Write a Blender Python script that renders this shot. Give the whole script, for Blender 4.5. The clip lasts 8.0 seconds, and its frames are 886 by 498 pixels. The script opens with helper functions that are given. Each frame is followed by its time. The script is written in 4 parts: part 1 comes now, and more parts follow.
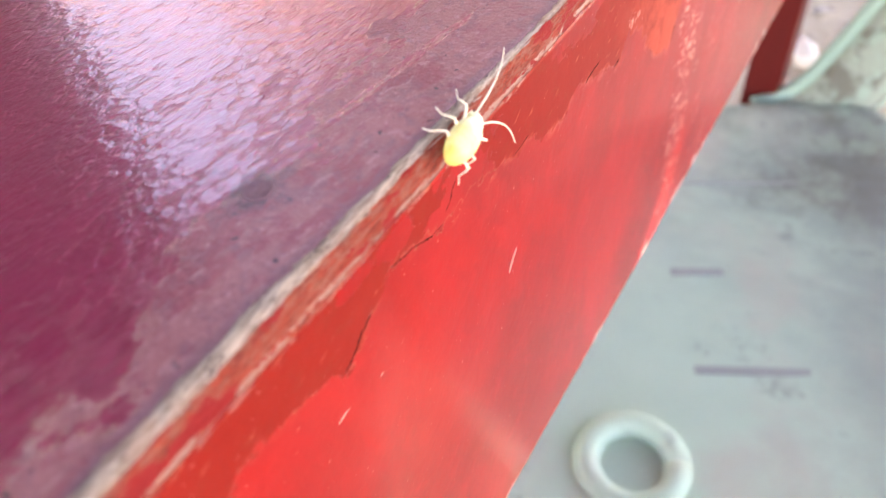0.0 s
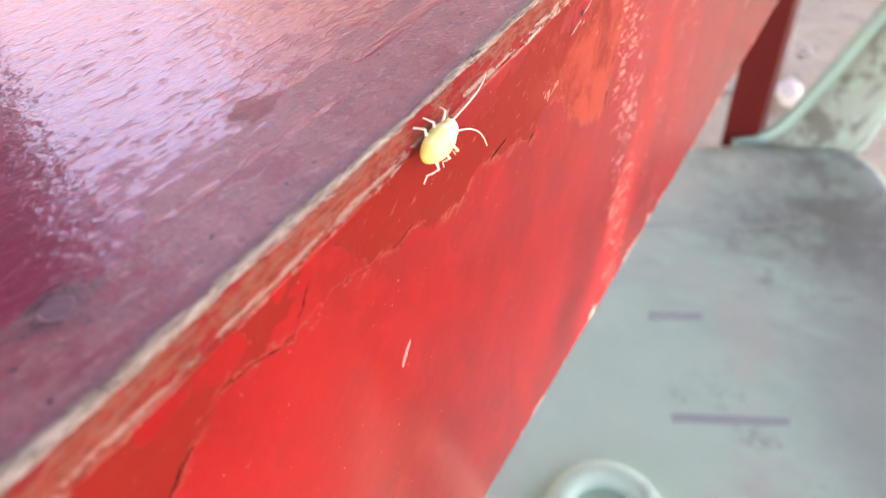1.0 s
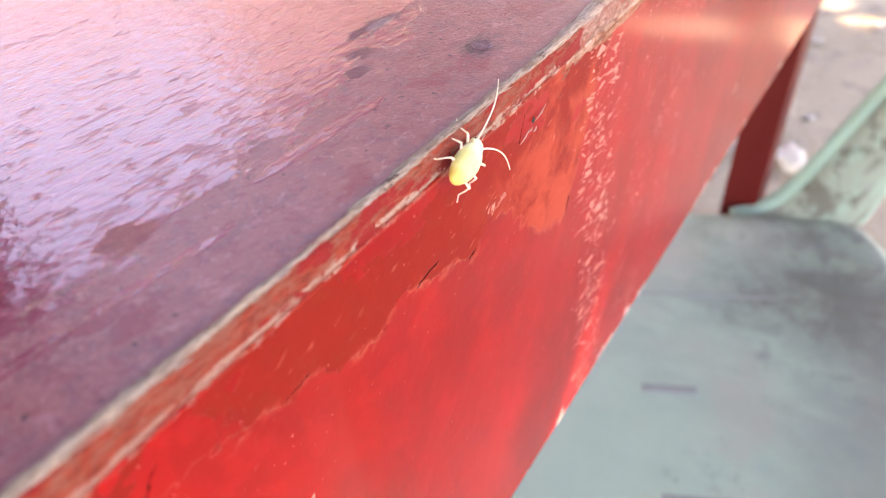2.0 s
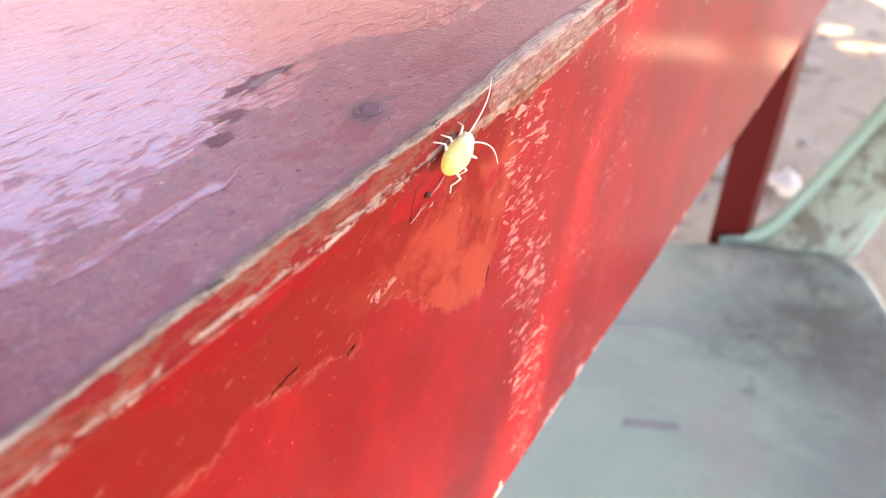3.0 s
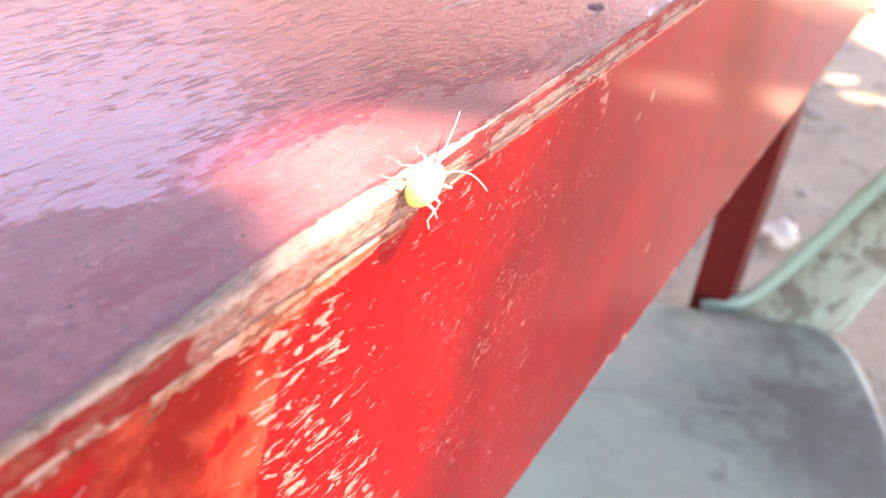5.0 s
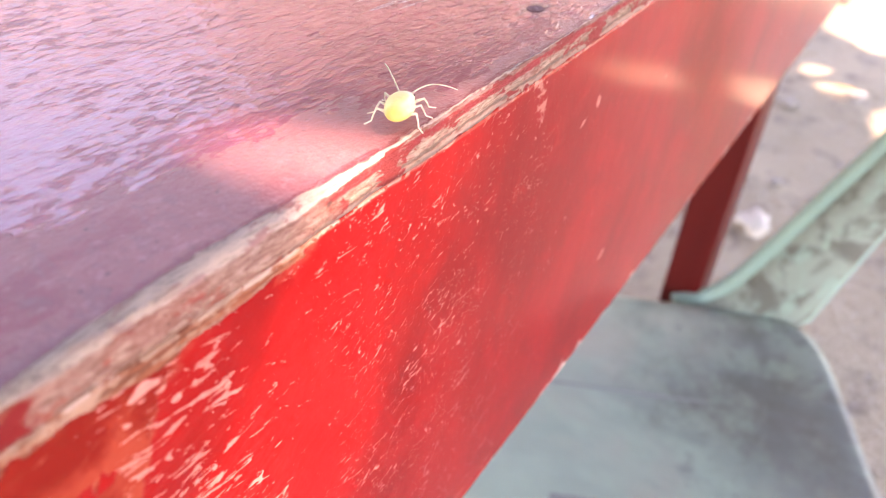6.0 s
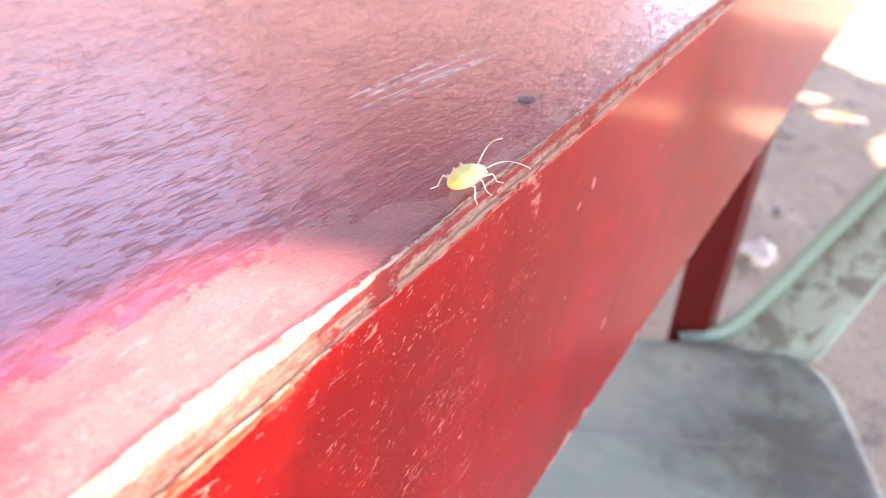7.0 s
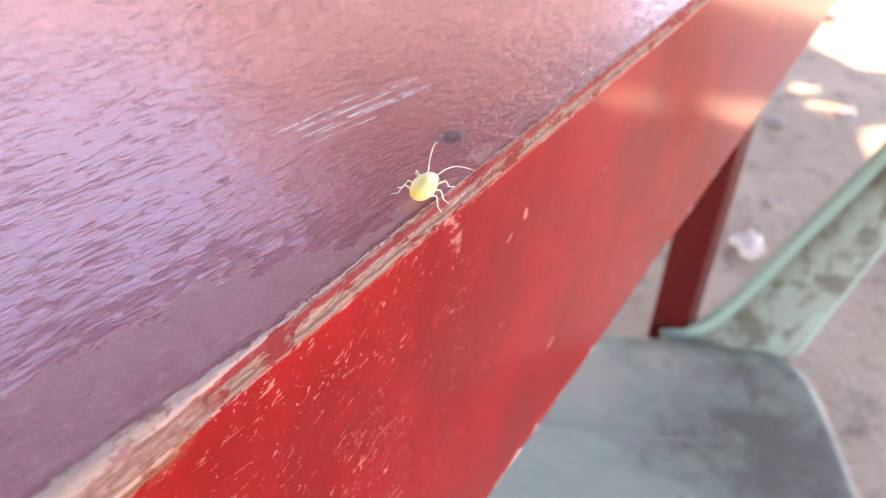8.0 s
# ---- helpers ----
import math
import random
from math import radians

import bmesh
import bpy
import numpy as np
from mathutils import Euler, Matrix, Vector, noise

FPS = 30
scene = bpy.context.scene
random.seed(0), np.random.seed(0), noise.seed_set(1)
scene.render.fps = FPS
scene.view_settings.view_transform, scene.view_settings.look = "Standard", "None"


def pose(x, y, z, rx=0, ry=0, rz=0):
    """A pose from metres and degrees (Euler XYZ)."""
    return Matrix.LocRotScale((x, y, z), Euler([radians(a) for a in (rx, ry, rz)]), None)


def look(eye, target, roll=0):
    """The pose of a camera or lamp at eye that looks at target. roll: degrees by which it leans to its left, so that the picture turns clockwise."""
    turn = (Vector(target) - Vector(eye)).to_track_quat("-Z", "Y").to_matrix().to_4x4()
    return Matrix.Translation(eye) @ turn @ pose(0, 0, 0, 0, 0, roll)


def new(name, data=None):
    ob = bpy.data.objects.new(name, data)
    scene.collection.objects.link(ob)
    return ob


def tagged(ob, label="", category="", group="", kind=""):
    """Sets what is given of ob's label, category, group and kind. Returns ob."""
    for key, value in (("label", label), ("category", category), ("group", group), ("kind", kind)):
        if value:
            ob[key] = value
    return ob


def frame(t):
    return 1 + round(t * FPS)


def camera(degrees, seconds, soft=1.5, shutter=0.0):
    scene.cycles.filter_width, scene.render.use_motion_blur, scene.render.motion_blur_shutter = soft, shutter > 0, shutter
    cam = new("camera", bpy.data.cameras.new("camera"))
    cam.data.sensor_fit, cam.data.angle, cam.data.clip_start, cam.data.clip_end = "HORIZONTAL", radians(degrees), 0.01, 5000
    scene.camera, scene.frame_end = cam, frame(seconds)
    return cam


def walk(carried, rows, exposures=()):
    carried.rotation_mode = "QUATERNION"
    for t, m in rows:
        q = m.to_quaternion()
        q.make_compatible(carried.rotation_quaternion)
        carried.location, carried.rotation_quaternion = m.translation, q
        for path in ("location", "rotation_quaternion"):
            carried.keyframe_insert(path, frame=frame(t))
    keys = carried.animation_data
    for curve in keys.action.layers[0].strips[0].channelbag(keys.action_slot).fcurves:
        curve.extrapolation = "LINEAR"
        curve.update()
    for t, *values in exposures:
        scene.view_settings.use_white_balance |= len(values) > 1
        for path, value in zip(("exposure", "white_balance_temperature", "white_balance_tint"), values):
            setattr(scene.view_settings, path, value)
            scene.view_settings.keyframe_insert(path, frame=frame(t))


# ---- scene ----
# Table edge along +y, table top in x < 0, ground at z = 0. Heights of the table in metres.
TOP, APRON = 0.75, 0.085
cam = camera(63.4, 8.0, soft=0.85)
cam.data.dof.use_dof = True
cam.data.dof.focus_distance = 0.081
cam.data.dof.aperture_fstop = 29.0
ROWS = [
    # seconds, x, y, height over the table top, yaw, pitch, roll
    (0.0, 0.0282, 0.0026, 0.0364, 36.27, -45.70, -6.95),
    (0.5, 0.0336, 0.0123, 0.0375, 35.21, -44.74, -6.30),
    (1.0, 0.0331, 0.0169, 0.0354, 35.15, -43.35, -5.48),
    (1.5, 0.0342, 0.0249, 0.0351, 35.12, -40.79, -5.00),
    (2.0, 0.0334, 0.0324, 0.0352, 35.08, -39.48, -3.39),
    (2.2, 0.0359, 0.0365, 0.0348, 34.98, -38.59, -3.09),
    (3.3, 0.0364, 0.0547, 0.0339, 35.38, -38.18, -1.24),
    (3.5, 0.0357, 0.0578, 0.0326, 36.03, -37.48, -0.30),
    (4.0, 0.0319, 0.0649, 0.0336, 37.35, -36.56, 0.71),
    (4.5, 0.0288, 0.0755, 0.0388, 35.18, -35.54, 3.52),
    (4.7, 0.0350, 0.0843, 0.0373, 34.84, -35.95, 2.24),
    (5.8, 0.0349, 0.1002, 0.0328, 33.58, -38.38, 2.35),
    (6.0, 0.0366, 0.1025, 0.0348, 32.64, -37.94, 2.97),
    (6.5, 0.0368, 0.1054, 0.0396, 33.08, -35.86, 1.36),
    (7.0, 0.0343, 0.1078, 0.0408, 33.31, -35.19, 0.94),
    (7.5, 0.0354, 0.1124, 0.0436, 33.01, -35.55, 1.13),
    (8.0, 0.0405, 0.1159, 0.0468, 32.74, -36.11, 1.17),
]
EXPOSURES = [
    # seconds, stops, kelvin, tint
    (0.0, 3.48, 10050, 38), (0.5, 3.36, 10050, 38), (1.0, 3.34, 10050, 38), (2.0, 3.3, 9950, 38), (3.5, 3.25, 9750, 39), (4.5, 3.22, 9450, 40),
    (6.0, 3.18, 9450, 41), (6.5, 3.44, 9350, 41), (7.0, 3.12, 9250, 42), (7.5, 3.0, 9250, 42), (8.0, 3.0, 9250, 42),
]
walk(cam, [(t, pose(x, y, TOP + z, 90 + pitch, 0, yaw) @ pose(0, 0, 0, 0, 0, roll)) for t, x, y, z, yaw, pitch, roll in ROWS], EXPOSURES)

# ---- light ----
SUN_AZ, SUN_EL = 38.0, 56.0      # degrees from +y towards +x; height
world = bpy.data.worlds.new("sky")
scene.world = world
world.use_nodes = True
wt = world.node_tree
sky = wt.nodes.new("ShaderNodeTexSky")
sky.sky_type = "NISHITA"
sky.sun_disc = False
sky.sun_elevation = radians(SUN_EL)
sky.sun_rotation = radians(SUN_AZ)
sky.dust_density = 0.25
sky.ozone_density = 3.5
sky.air_density = 1.0
wt.links.new(sky.outputs[0], wt.nodes["Background"].inputs[0])
wt.nodes["Background"].inputs[1].default_value = 0.15
SUN_DIR = Vector((math.sin(radians(SUN_AZ)) * math.cos(radians(SUN_EL)), math.cos(radians(SUN_AZ)) * math.cos(radians(SUN_EL)), math.sin(radians(SUN_EL))))
sun = new("sun", bpy.data.lights.new("sun", "SUN"))
sun.data.energy = 2.0
sun.data.angle = radians(0.53)
sun.data.color = (1.0, 0.94, 0.84)
sun.matrix_world = look(SUN_DIR * 20, (0, 0, 0))


# ---- material helpers ----
class Net:
    """Short ways to lay nodes in one material."""

    def __init__(self, name):
        self.mat = bpy.data.materials.new(name)
        self.mat.use_nodes = True
        self.tree = self.mat.node_tree
        self.shader = self.tree.nodes["Principled BSDF"]

    def put(self, socket, value):
        if isinstance(value, bpy.types.NodeSocket):
            self.tree.links.new(value, socket)
        elif isinstance(value, tuple) and len(value) == 3 and socket.type == "RGBA":
            socket.default_value = (*value, 1)
        else:
            socket.default_value = value

    def node(self, kind, inputs=(), operation=None, feature=None, interpolation_type=None, data_type=None):
        n = self.tree.nodes.new(kind)
        if operation:
            n.operation = operation
        if feature:
            n.feature = feature
        if interpolation_type:
            n.interpolation_type = interpolation_type
        if data_type:
            n.data_type = data_type
        for key, value in dict(inputs).items():
            self.put(n.inputs[key], value)
        return n

    def place(self):
        return self.node("ShaderNodeNewGeometry").outputs["Position"]

    def local(self):
        return self.node("ShaderNodeTexCoord").outputs["Object"]

    def axes(self, vec):
        return self.node("ShaderNodeSeparateXYZ", {0: vec}).outputs

    def stretch(self, vec, scale, turn=(0, 0, 0)):
        return self.node("ShaderNodeMapping", {"Vector": vec, "Scale": scale, "Rotation": tuple(radians(a) for a in turn)}).outputs[0]

    def noise(self, vec, scale, detail=4.0, rough=0.55, twist=0.0):
        return self.node("ShaderNodeTexNoise", {"Vector": vec, "Scale": scale, "Detail": detail, "Roughness": rough, "Distortion": twist}).outputs[0]

    def cells(self, vec, scale, out="Distance", feature="F1"):
        return self.node("ShaderNodeTexVoronoi", {"Vector": vec, "Scale": scale}, feature=feature).outputs[out]

    def math(self, op, a, b=0.0, c=0.0):
        return self.node("ShaderNodeMath", {0: a, 1: b, 2: c}, operation=op).outputs[0]

    def step(self, value, low, high, to_low=0.0, to_high=1.0):
        return self.node("ShaderNodeMapRange", {0: value, 1: low, 2: high, 3: to_low, 4: to_high}, interpolation_type="SMOOTHSTEP").outputs[0]

    def mix(self, fac, a, b):
        return self.node("ShaderNodeMix", {"Factor": fac, 6: a, 7: b}, data_type="RGBA").outputs[2]

    def blend(self, fac, a, b):
        return self.node("ShaderNodeMix", {"Factor": fac, 2: a, 3: b}, data_type="FLOAT").outputs[0]

    def profile(self, value, low, high, stops, linear=True):
        """A height that runs along value: stops are (place, height) in metres."""
        n = self.node("ShaderNodeValToRGB", {0: self.node("ShaderNodeMapRange", {0: value, 1: low, 2: high}).outputs[0]})
        ramp = n.color_ramp
        ramp.interpolation = "LINEAR"
        top = max(h for _, h in stops)
        while len(ramp.elements) < len(stops):
            ramp.elements.new(0.5)
        for e, (p, h) in zip(ramp.elements, stops):
            e.position = (p - low) / (high - low)
            e.color = (h / top, h / top, h / top, 1)
        return self.math("MULTIPLY", n.outputs[0], top)

    def bump(self, height, distance, strength=1.0, normal=None):
        n = self.node("ShaderNodeBump", {"Height": height, "Distance": distance, "Strength": strength})
        if normal is not None:
            self.put(n.inputs["Normal"], normal)
        return n.outputs[0]

    def stroke(self, u, v, a, b, half, waver, wave=0.0006):
        """A thin wavering mark from a to b in the plane of the coordinates u and v."""
        long = math.hypot(b[0] - a[0], b[1] - a[1])
        cu, cv = (b[0] - a[0]) / long, (b[1] - a[1]) / long
        du, dv = self.math("SUBTRACT", u, a[0]), self.math("SUBTRACT", v, a[1])
        along = self.math("ADD", self.math("MULTIPLY", du, cu), self.math("MULTIPLY", dv, cv))
        across = self.math("SUBTRACT", self.math("MULTIPLY", dv, cu), self.math("MULTIPLY", du, cv))
        across = self.math("ABSOLUTE", self.math("ADD", across, self.math("MULTIPLY", self.math("SUBTRACT", waver, 0.5), wave * 2)))
        ends = self.math("ABSOLUTE", self.math("SUBTRACT", along, long / 2))
        thin = self.math("SUBTRACT", 1.0, self.math("DIVIDE", ends, long / 2))
        return self.step(self.math("SUBTRACT", self.math("MULTIPLY", self.math("MINIMUM", self.math("MULTIPLY", thin, 3.0), 1.0), half), across), -half * 0.15, half * 0.25)

    def spot(self, u, v, at, ru, rv, waver, wave=0.5, soft=0.05):
        """A ragged oval mark."""
        a = self.math("DIVIDE", self.math("SUBTRACT", u, at[0]), ru)
        b = self.math("DIVIDE", self.math("SUBTRACT", v, at[1]), rv)
        r = self.math("SQRT", self.math("ADD", self.math("MULTIPLY", a, a), self.math("MULTIPLY", b, b)))
        r = self.math("ADD", r, self.math("MULTIPLY", self.math("SUBTRACT", waver, 0.5), wave * 2))
        return self.step(r, 1.0 - soft, 1.0 + soft, 1.0, 0.0)

    def done(self, color, rough, normal=None, **more):
        self.put(self.shader.inputs["Base Color"], color)
        self.put(self.shader.inputs["Roughness"], rough)
        if normal is not None:
            self.put(self.shader.inputs["Normal"], normal)
        for key, value in more.items():
            self.put(self.shader.inputs[key.replace("_", " ")], value)
        return self.mat


def top_paint():
    """Old crimson gloss paint, worn to a dull mauve undercoat towards the edge, bare grey wood on the rim."""
    m = Net("worn_crimson_paint")
    p = m.place()
    x, y, z = m.axes(p)
    turned = m.stretch(p, (1, 1, 1), (0, 0, 5))
    grain = m.stretch(turned, (1.0, 0.42, 1.0))
    drawn = m.stretch(turned, (1.0, 0.12, 1.0))
    broad = m.noise(p, 110, 5, 0.6, 0.4)
    streak = m.noise(grain, 380, 5, 0.6)
    wrinkle = m.noise(m.stretch(turned, (1.0, 0.28, 1.0)), 1500, 5, 0.62, 0.7)
    speck = m.noise(p, 1700, 4, 0.7)
    late = m.step(y, 0.095, 0.155)
    border = m.profile(y, -0.05, 0.30, [(-0.05, 0.008), (0.012, 0.004), (0.023, 0.0104), (0.036, 0.0092), (0.045, 0.0120), (0.051, 0.0112), (0.063, 0.0138), (0.072, 0.0148), (0.083, 0.0150), (0.090, 0.0168), (0.100, 0.0190), (0.112, 0.0230), (0.124, 0.0135), (0.134, 0.0130), (0.148, 0.0115), (0.158, 0.0070), (0.172, 0.0015), (0.30, 0.0)])
    d = m.math("SUBTRACT", m.math("MULTIPLY", x, -1.0), border)
    d = m.math("ADD", d, m.math("MULTIPLY", m.math("SUBTRACT", broad, 0.5), 0.014))
    d = m.math("ADD", d, m.math("MULTIPLY", m.math("SUBTRACT", streak, 0.5), 0.012))
    d = m.math("ADD", d, m.math("MULTIPLY", m.math("SUBTRACT", wrinkle, 0.5), 0.004))
    gloss = m.step(d, -0.00010, 0.00010)
    # strips of gloss left on the undercoat
    strip = m.stroke(x, y, (-0.0110, 0.066), (-0.0102, 0.086), 0.0009, streak, 0.0012)
    for a, b, half in (((-0.0100, 0.037), (-0.0076, 0.0636), 0.0005), ((-0.0134, 0.050), (-0.0138, 0.070), 0.0004)):
        strip = m.math("MAXIMUM", strip, m.math("MULTIPLY", m.stroke(x, y, a, b, half, streak, 0.0008), m.step(wrinkle, 0.40, 0.50)))
    gloss = m.math("MAXIMUM", gloss, strip)
    # flaked places
    jag = m.noise(m.stretch(turned, (1.0, 0.5, 1.0)), 620, 6, 0.72, 0.4)
    knot = m.spot(x, y, (-0.0226, 0.1000), 0.0013, 0.0050, jag, 2.2, 0.03)
    knot = m.math("MAXIMUM", knot, m.spot(x, y, (-0.0192, 0.0930), 0.0013, 0.0020, jag, 2.2, 0.03))
    knot = m.math("MAXIMUM", knot, m.spot(x, y, (-0.0165, 0.0885), 0.0009, 0.0016, jag, 2.2, 0.03))
    flaked = m.math("MAXIMUM", knot, m.spot(x, y, (-0.0143, 0.0555), 0.0017, 0.0030, streak, 1.0))
    gloss = m.math("MULTIPLY", gloss, m.math("SUBTRACT", 1.0, flaked))
    # short pits drawn out along the brush strokes, thick in some places and thin in others
    crowd = m.noise(p, 70, 3, 0.6)
    fewer = m.math("ADD", m.step(y, 0.03, 0.075, -0.05, -0.012), m.step(y, 0.12, 0.145, 0.0, -0.062))
    pit = m.math("SUBTRACT", m.noise(m.stretch(turned, (1.0, 0.30, 1.0)), 1250, 5, 0.62, 0.5), m.math("MULTIPLY", crowd, -0.22))
    pit = m.step(pit, m.math("ADD", fewer, m.step(d, 0.0, 0.012, 0.60, 0.70)), m.math("ADD", fewer, m.step(d, 0.0, 0.012, 0.72, 0.82)))
    drag = m.step(m.noise(drawn, 420, 5, 0.65), 0.63, 0.71)
    pit = m.math("MAXIMUM", pit, m.math("MULTIPLY", drag, 0.8))
    film = m.math("MULTIPLY", gloss, m.math("SUBTRACT", 1.0, m.math("MULTIPLY", pit, m.blend(late, 0.7, 0.95))))
    crimson = m.mix(m.noise(grain, 160, 3), (0.26, 0.011, 0.050), (0.37, 0.018, 0.070))
    crimson = m.mix(late, crimson, m.mix(m.noise(drawn, 90, 4), (0.33, 0.024, 0.060), (0.44, 0.050, 0.078)))
    crimson = m.mix(m.math("MULTIPLY", pit, 0.6), crimson, m.mix(late, (0.36, 0.055, 0.095), (0.25, 0.022, 0.060)))
    mauve = m.mix(m.noise(p, 230, 5, 0.7, 0.3), (0.30, 0.100, 0.112), (0.47, 0.165, 0.172))
    mauve = m.mix(m.math("MULTIPLY", m.step(m.noise(p, 520, 5, 0.75), 0.52, 0.66), 0.60), mauve, (0.20, 0.08, 0.12))
    mauve = m.mix(m.math("MULTIPLY", m.step(speck, 0.58, 0.68), 0.7), mauve, (0.58, 0.26, 0.29))
    mauve = m.mix(m.math("MULTIPLY", m.step(m.noise(grain, 210, 4, 0.6), 0.53, 0.62), 0.65), mauve, (0.33, 0.050, 0.075))
    mauve = m.mix(m.math("MULTIPLY", m.step(m.noise(p, 300, 5, 0.7, 0.8), 0.50, 0.62), 0.5), mauve, (0.24, 0.105, 0.135))
    mauve = m.mix(m.step(m.noise(p, 900, 2, 0.5), 0.68, 0.73), mauve, (0.07, 0.04, 0.055))
    mauve = m.mix(m.math("MULTIPLY", m.step(m.noise(m.stretch(turned, (1, 0.6, 1)), 640, 6, 0.75), 0.53, 0.62), 0.55), mauve, (0.33, 0.060, 0.090))
    mauve = m.mix(m.math("MULTIPLY", m.step(m.noise(m.stretch(turned, (1, 0.5, 1)), 900, 5, 0.7, 0.4), 0.56, 0.64), 0.42), mauve, (0.56, 0.28, 0.30))
    mauve = m.mix(m.math("MULTIPLY", late, 0.45), mauve, (0.42, 0.135, 0.140))
    mauve = m.mix(m.step(m.noise(m.stretch(p, (1, 0.6, 1)), 620, 4, 0.6), 0.775, 0.79), mauve, (0.80, 0.68, 0.62))
    col = m.mix(gloss, mauve, crimson)
    col = m.mix(m.math("MULTIPLY", knot, 0.70), col, (0.16, 0.060, 0.085))
    heart = m.spot(x, y, (-0.0224, 0.1010), 0.0009, 0.0026, streak, 0.7)
    col = m.mix(heart, col, m.mix(speck, (0.22, 0.12, 0.14), (0.42, 0.27, 0.28)))
    # white scratches
    fibres = m.noise(m.stretch(m.stretch(p, (1, 1, 1), (0, 0, 7)), (1.0, 0.02, 1.0)), 3000, 3, 0.6)
    worn = m.math("MULTIPLY", m.step(fibres, 0.49, 0.55), m.step(m.noise(grain, 700, 4, 0.65), 0.40, 0.48))
    scratch = m.stroke(x, y, (-0.0254, 0.1760), (-0.0205, 0.2085), 0.0007, streak, 0.0004)
    for a, b, half in (((-0.0270, 0.1790), (-0.0240, 0.2080), 0.0007), ((-0.0288, 0.1785), (-0.0270, 0.2000), 0.0003), ((-0.0228, 0.1790), (-0.0206, 0.1930), 0.00022)):
        scratch = m.math("MAXIMUM", scratch, m.stroke(x, y, a, b, half, streak, 0.0004))
    scratch = m.math("MULTIPLY", scratch, worn)
    col = m.mix(scratch, col, (0.90, 0.86, 0.86))
    for nx, ny in ((-0.0094, 0.0301), (-0.0076, 0.1009), (-0.0081, 0.1930)):
        col = m.mix(m.math("MULTIPLY", m.spot(x, y, (nx, ny), 0.0022, 0.0034, jag, 1.6, 0.15), 0.45), col, (0.13, 0.075, 0.095))
        rings = m.math("SUBTRACT", m.spot(x, y, (nx, ny), 0.0016, 0.0020, jag, 1.5, 0.15), m.spot(x, y, (nx, ny), 0.0011, 0.0013, wrinkle, 1.5, 0.15))
        col = m.mix(m.math("MULTIPLY", m.math("MAXIMUM", rings, 0.0), 0.6), col, (0.045, 0.026, 0.035))
    # the rim, by the way from the top over the round and down the edge
    s = m.math("ADD", x, m.math("SUBTRACT", TOP, z))
    fray = m.noise(m.stretch(p, (1, 0.30, 1)), 900, 6, 0.72)
    torn = m.noise(m.stretch(p, (1, 0.36, 1)), 1250, 6, 0.74)
    fibre = m.noise(m.stretch(p, (1, 0.14, 1)), 3000, 5, 0.7)
    patch = m.noise(m.stretch(p, (1, 0.42, 1)), 420, 6, 0.7)
    sw = m.math("ADD", s, m.math("MULTIPLY", m.math("SUBTRACT", fray, 0.5), 0.0016))
    sw = m.math("ADD", sw, m.math("MULTIPLY", m.math("SUBTRACT", fibre, 0.5), 0.0005))
    chunk = m.spot(y, s, (0.127, 0.0015), 0.0150, 0.0060, patch, 0.30)
    top_line = m.profile(y, -0.05, 0.30, [(-0.05, 0.0012), (0.02, 0.0017), (0.033, 0.0012), (0.045, 0.0011), (0.06, 0.0006), (0.075, 0.0010), (0.095, 0.0009), (0.104, 0.0008), (0.113, 0.0015), (0.128, 0.0022), (0.136, 0.0016), (0.150, 0.0007), (0.17, 0.0006), (0.195, 0.0004), (0.30, 0.0004)])
    base_line = m.profile(y, -0.05, 0.30, [(-0.05, 0.0002), (0.05, 0.0001), (0.085, 0.0003), (0.105, 0.0006), (0.145, 0.0005), (0.16, 0.0003), (0.30, 0.0003)])
    on_rim = m.math("ADD", sw, top_line)
    wood = m.step(on_rim, -0.00005, 0.00012)
    # a thin shadow line put into the worn undercoat above the bare wood
    col = m.mix(m.math("MULTIPLY", m.step(on_rim, -0.0011, -0.0003), m.blend(late, 0.6, 0.15)), col, (0.21, 0.105, 0.135))
    # further along, a thin line of maroon above it
    col = m.mix(m.math("MULTIPLY", m.math("MULTIPLY", late, m.step(on_rim, -0.0008, -0.0004)), m.step(torn, 0.40, 0.50)), col, (0.24, 0.014, 0.028))
    pale = m.mix(m.step(fibre, 0.34, 0.60), (0.24, 0.170, 0.135), (0.56, 0.44, 0.36))
    pale = m.mix(m.math("MULTIPLY", m.step(on_rim, 0.0, 0.0007, 0.6, 0.0), m.math("SUBTRACT", 1.0, late)), pale, (0.24, 0.185, 0.17))
    pale = m.mix(m.step(fray, 0.42, 0.36), pale, (0.10, 0.07, 0.065))
    pale = m.mix(m.math("MULTIPLY", m.step(patch, 0.50, 0.60), 0.5), pale, (0.36, 0.20, 0.15))
    pale = m.mix(m.math("MULTIPLY", late, m.step(fibre, 0.36, 0.50, 0.55, 1.0)), pale, (0.80, 0.56, 0.47))
    pale = m.mix(m.math("MULTIPLY", late, m.step(patch, 0.54, 0.60)), pale, (0.40, 0.12, 0.12))
    col = m.mix(wood, col, pale)
    low = m.step(m.math("ADD", m.math("SUBTRACT", sw, base_line), m.step(y, 0.140, 0.152, 0.0, 0.0006)), -0.00006, 0.00012)
    # early: brown-red undercoat with fibres, ragged pinkish lines along the board, red remnants
    coat = m.mix(m.step(fibre, 0.36, 0.62), (0.20, 0.025, 0.015), (0.42, 0.050, 0.025))
    coat = m.mix(m.step(torn, 0.46, 0.56), coat, m.mix(fibre, (0.22, 0.055, 0.035), (0.42, 0.125, 0.085)))
